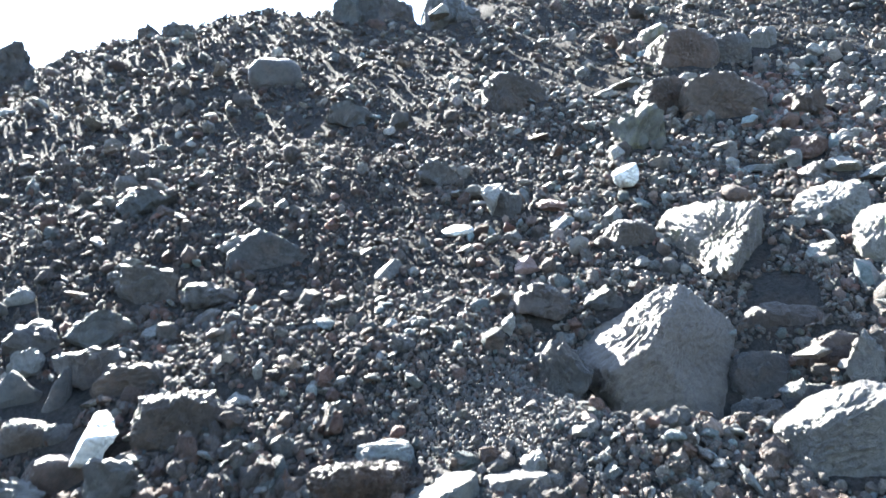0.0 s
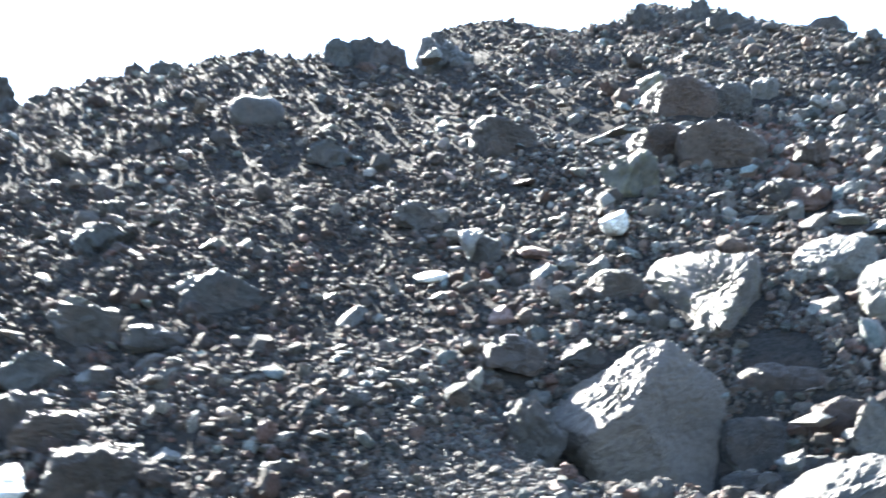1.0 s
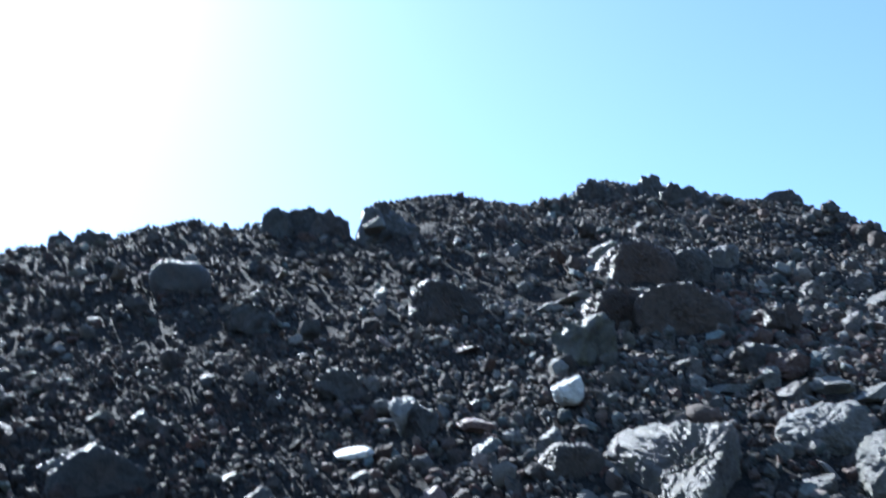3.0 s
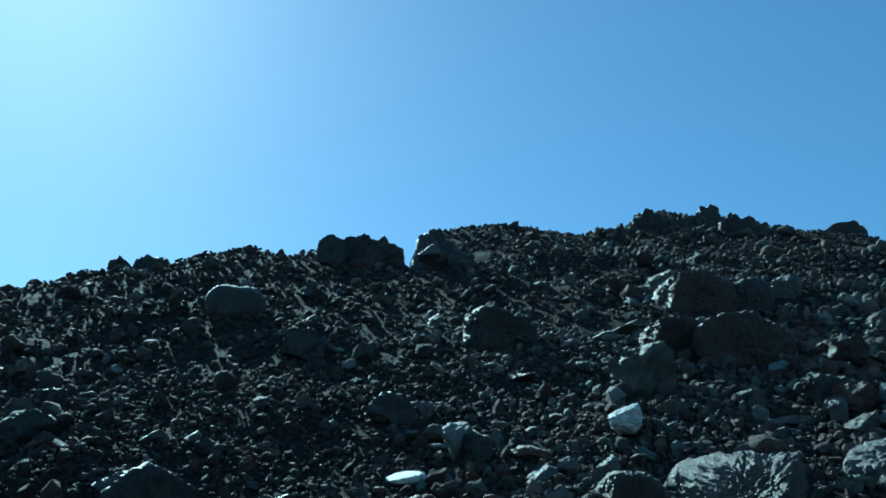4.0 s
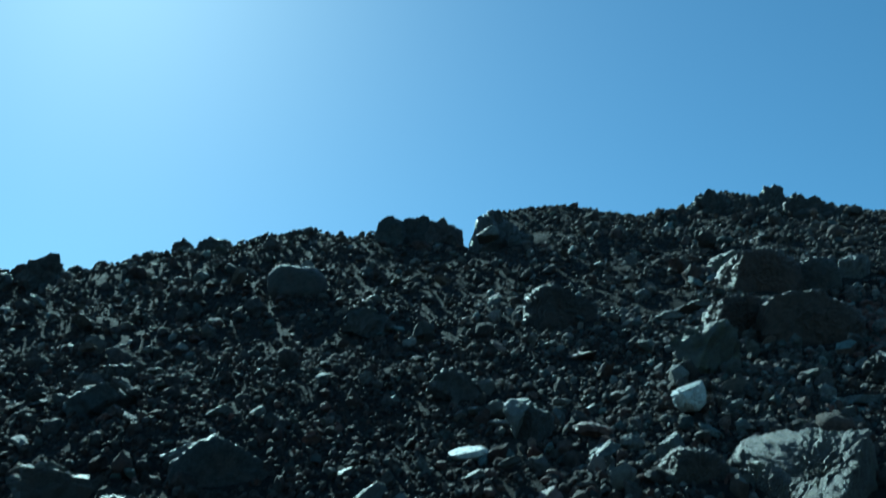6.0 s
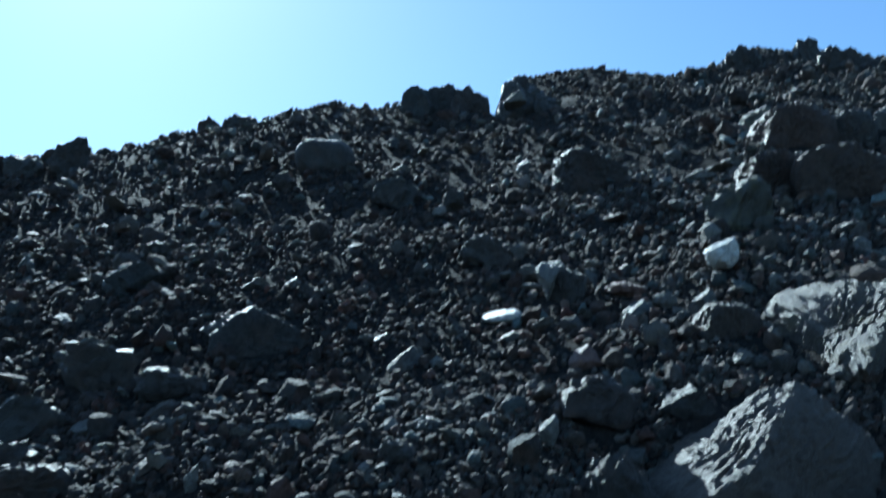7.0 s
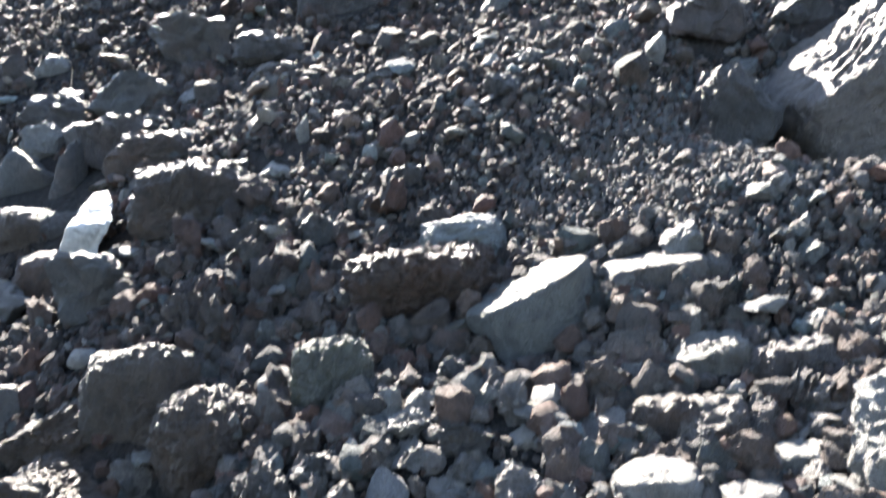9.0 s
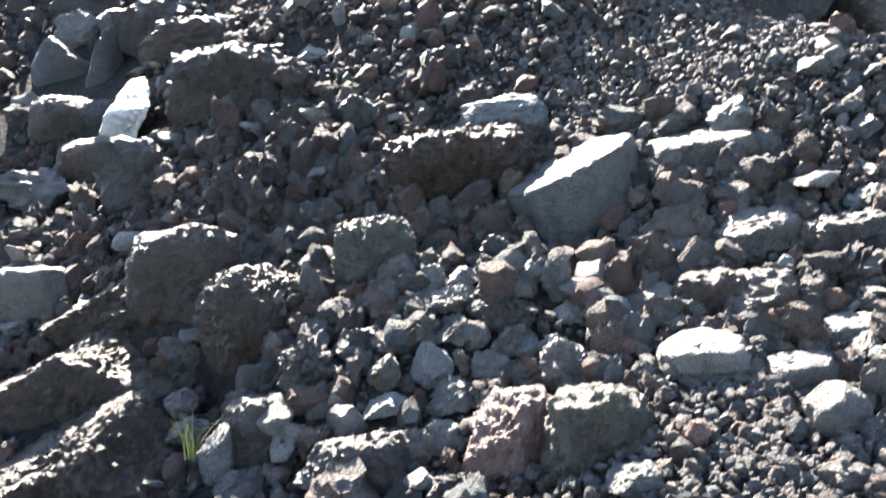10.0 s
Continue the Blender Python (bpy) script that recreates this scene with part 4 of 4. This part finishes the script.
def fan(x, y):
    """A chute of small rubble down the middle of the slope."""
    return np.clip(1.4 * np.exp(-((x - np.interp(y, (6.5, 8, 10, 13, 22), (0.9, 0.4, -0.4, -0.6, -1.2))) / np.interp(y, (7, 10, 14, 22), (0.9, 1.6, 2.2, 3.5))) ** 2), 0, 1) * np.clip((y - 7.2) / 0.7, 0, 1)


def foreground(x, y):
    return np.where((np.abs(x + 0.3) < 2.3) & (y > 5.3) & (y < 7.8), 1.0, 0.0)


def few(x, y):
    return (1 - fine_patch(x, y)) * (1 - 0.75 * fan(x, y))


def right_side(x, y):
    return np.clip((x + 0.6 + 0.1 * (y - 8)) / 2.6 + 0.8 * np.clip(7.0 - y, 0, 1), 0.08, 1) * (1 - 0.6 * fan(x, y)) * (1 - 0.97 * fine_patch(x, y))


mixed(600, (-3.4, 2.8), (5.2, 8.4), 0.15, 0.3, 0.1, 0.28, 3, "angular lava stones at the foot", 1, lambda x, y: few(x, y) * (1 - fine_patch(x, y)))
mixed(3800, (-4.0, 4.0), (5.3, 8.6), 0.074, 0.35, 0.05, 0.15, 2, "angular lava stones at the foot", 2, lambda x, y: (1 - 0.95 * fine_patch(x, y)) * (1 - 0.8 * foreground(x, y)))
mixed(1450, (-2.6, 2.0), (5.3, 7.8), 0.09, 0.32, 0.05, 0.16, 3, "crumbly lava stones at the foot", 22, lambda x, y: 1 - 0.96 * fine_patch(x, y))
mixed(20000, (-4.0, 4), (5.4, 10.5), 0.044, 0.4, 0.02, 0.1, 1, "lava chips between the stones", 3, lambda x, y: 1 - 0.85 * fine_patch(x, y))
mixed(420, (-1.8, 0.7), (6.2, 7.8), 0.13, 0.3, 0.09, 0.2, 2, "lava stones in the hollow at the foot", 19)
mixed(1700, (-7, 7.5), (8.6, 15), 0.12, 0.4, 0.09, 0.4, 2, "angular lava stones on the slope", 4, few)
mixed(25000, (-7, 8), (9, 15.5), 0.048, 0.42, 0.04, 0.16, 1, "lava stones on the slope", 5)
mixed(1150, (-13, 12), (15, 27), 0.17, 0.4, 0.12, 0.5, 2, "lava stones below the crest", 6, few)
mixed(25000, (-13, 12), (15, 27.2), 0.054, 0.48, 0.04, 0.2, 1, "lava stones below the crest", 7)
mixed(3000, (-17.5, -12.7), (17, 28), 0.13, 0.5, 0.06, 0.45, 1, "lava stones along the far crest", 9)
mixed(11000, (-6, 6), (-3.5, 5.3), 0.06, 0.5, 0.03, 0.22, 1, "lava stones on the trodden ground", 8)
strewn("rubble", 2200, (-4, 5), (5.4, 9.5), 0.078, 0.38, 0.04, 0.2, 2, pale_rubble_mat, "paler grey broken stones at the foot", 9, right_side)
strewn("rubble", 3000, (-6, 9), (9, 17), 0.095, 0.4, 0.06, 0.3, 1, pale_rubble_mat, "paler grey broken stones on the slope", 10, right_side)
strewn("rubble", 900, (-12, 11), (13, 23), 0.11, 0.4, 0.06, 0.3, 1, pale_rubble_mat, "paler grey stones high on the slope", 11, lambda x, y: 0.25 + 0.5 * right_side(x, y))
strewn("rubble", 900, (-4, 6), (5.4, 13), 0.08, 0.4, 0.05, 0.2, 2, red_rubble_mat, "reddish cindery stones in the rubble", 13, lambda x, y: 1 - 0.9 * fine_patch(x, y))
strewn("rubble", 1600, (4.0, 6.8), (12.6, 16.2), 0.075, 0.4, 0.04, 0.2, 1, red_rubble_mat, "band of reddish cindery stones on the slope", 14, lambda x, y: np.exp(-((x - 5.3 + 0.3 * (y - 14.5)) / 0.7) ** 2))
strewn("gravel", 2500, (-4, 5), (5.4, 10), 0.035, 0.3, 0.018, 0.07, 1, gravel_mat, "fine grey lava gravel between the stones", 12)
strewn("gravel", 4600, (-0.3, 1.5), (5.0, 6.4), 0.032, 0.3, 0.018, 0.06, 1, gravel_mat, "patch of fine pale-grey gravel at the foot", 15, fine_patch)
strewn("gravel", 17000, (-0.9, 2.0), (7.2, 9.5), 0.027, 0.35, 0.016, 0.06, 1, gravel_mat, "chute of fine grey gravel on the slope", 16, fine_patch)

# sparse flat flakes whose pale colour imitates glints of sun on dark rubble
strewn("rubble", 1100, (-12, 11), (9, 24), 0.12, 0.35, 0.07, 0.3, 2, pale_rubble_mat, "thin flakes of lava lying on the slope, pale to imitate sun glints", 23, lying=True, heaped=0.6)
strewn("rubble", 500, (-4, 4), (6, 10), 0.1, 0.35, 0.05, 0.2, 2, pale_rubble_mat, "thin flakes of lava lying at the foot, pale to imitate sun glints", 24, lambda x, y: 1 - 0.9 * fine_patch(x, y), lying=True, heaped=0.6)

# stones at the foot that can be told apart
near_shapes = [mesh_from("stone", stone_shape(900 + i, 3, 5, deepest=0.5, lumps=0.36)[0], BALLS[3][1], (dark_rubble, rubble_mat, pale_rubble_mat, rubble_mat, pale_rubble_mat, red_rubble_mat)[i % 6], 50) for i in range(18)]
r = np.random.default_rng(21)
made = 0
while made < 300:
    x, y = r.uniform(-2.2, 2.6), r.uniform(5.5, 7.4)
    d = float(np.clip(0.1 * np.exp(0.35 * r.normal()), 0.06, 0.2))
    if not clear(x, y, d)[0] or r.random() < fine_patch(x, y):
        continue
    stone = new("stone", near_shapes[made % 18])
    stone.parent = ground
    stone.matrix_local = pose(x, y, float(height(x, y)) + 0.15 * d, *r.uniform(0, 360, 3)) @ Matrix.Diagonal((0.55 * d, 0.48 * d, 0.38 * d, 1))
    made += 1


# ---- a tuft of grass among the foreground stones ----
straw = bpy.data.materials.new("dry_grass")
straw.use_nodes = True
straw_bsdf = straw.node_tree.nodes["Principled BSDF"]
tone = straw.node_tree.nodes.new("ShaderNodeValToRGB")
tone.color_ramp.elements[0].color, tone.color_ramp.elements[1].color = (0.09, 0.14, 0.03, 1), (0.26, 0.24, 0.09, 1)
straw.node_tree.links.new(straw.node_tree.nodes.new("ShaderNodeObjectInfo").outputs["Random"], tone.inputs[0])
straw.node_tree.links.new(tone.outputs[0], straw_bsdf.inputs["Base Color"])
straw_bsdf.inputs["Roughness"].default_value = 0.6


def grass_tuft(x, y, z, tall, count, seed):
    r = np.random.default_rng(seed)
    tuft = new("grass_tuft")
    tuft.matrix_world = pose(x, y, z)
    tagged(tuft, "small tuft of thin green and straw-coloured grass between stones", "grass")
    for _ in range(count):
        way, lean, h = r.uniform(0, 6.28), r.uniform(0.1, 0.7), tall * r.uniform(0.5, 1.0)
        verts, faces = [], []
        for k in range(6):
            s = k / 5
            px, py, pz = math.cos(way) * lean * h * s ** 1.8, math.sin(way) * lean * h * s ** 1.8, h * s * (1 - 0.25 * lean * s)
            w = 0.0035 * (1 - 0.85 * s)
            ox, oy = -math.sin(way) * w, math.cos(way) * w
            verts += [(px - ox, py - oy, pz), (px, py, pz + w * 0.6), (px + ox, py + oy, pz)]
        for k in range(5):
            q = 3 * k
            faces += [(q, q + 1, q + 4, q + 3), (q + 1, q + 2, q + 5, q + 4)]
        blade = new("blade", mesh_from("blade", verts, faces, straw, 80))
        blade.parent = tuft
        blade.matrix_local = pose(r.uniform(-0.03, 0.03), r.uniform(-0.03, 0.03), -0.02)
    return tuft


grass_tuft(-1.42, 6.08, -0.12, 0.26, 18, 5)
grass_tuft(-1.2, 6.1, -0.14, 0.1, 9, 6)
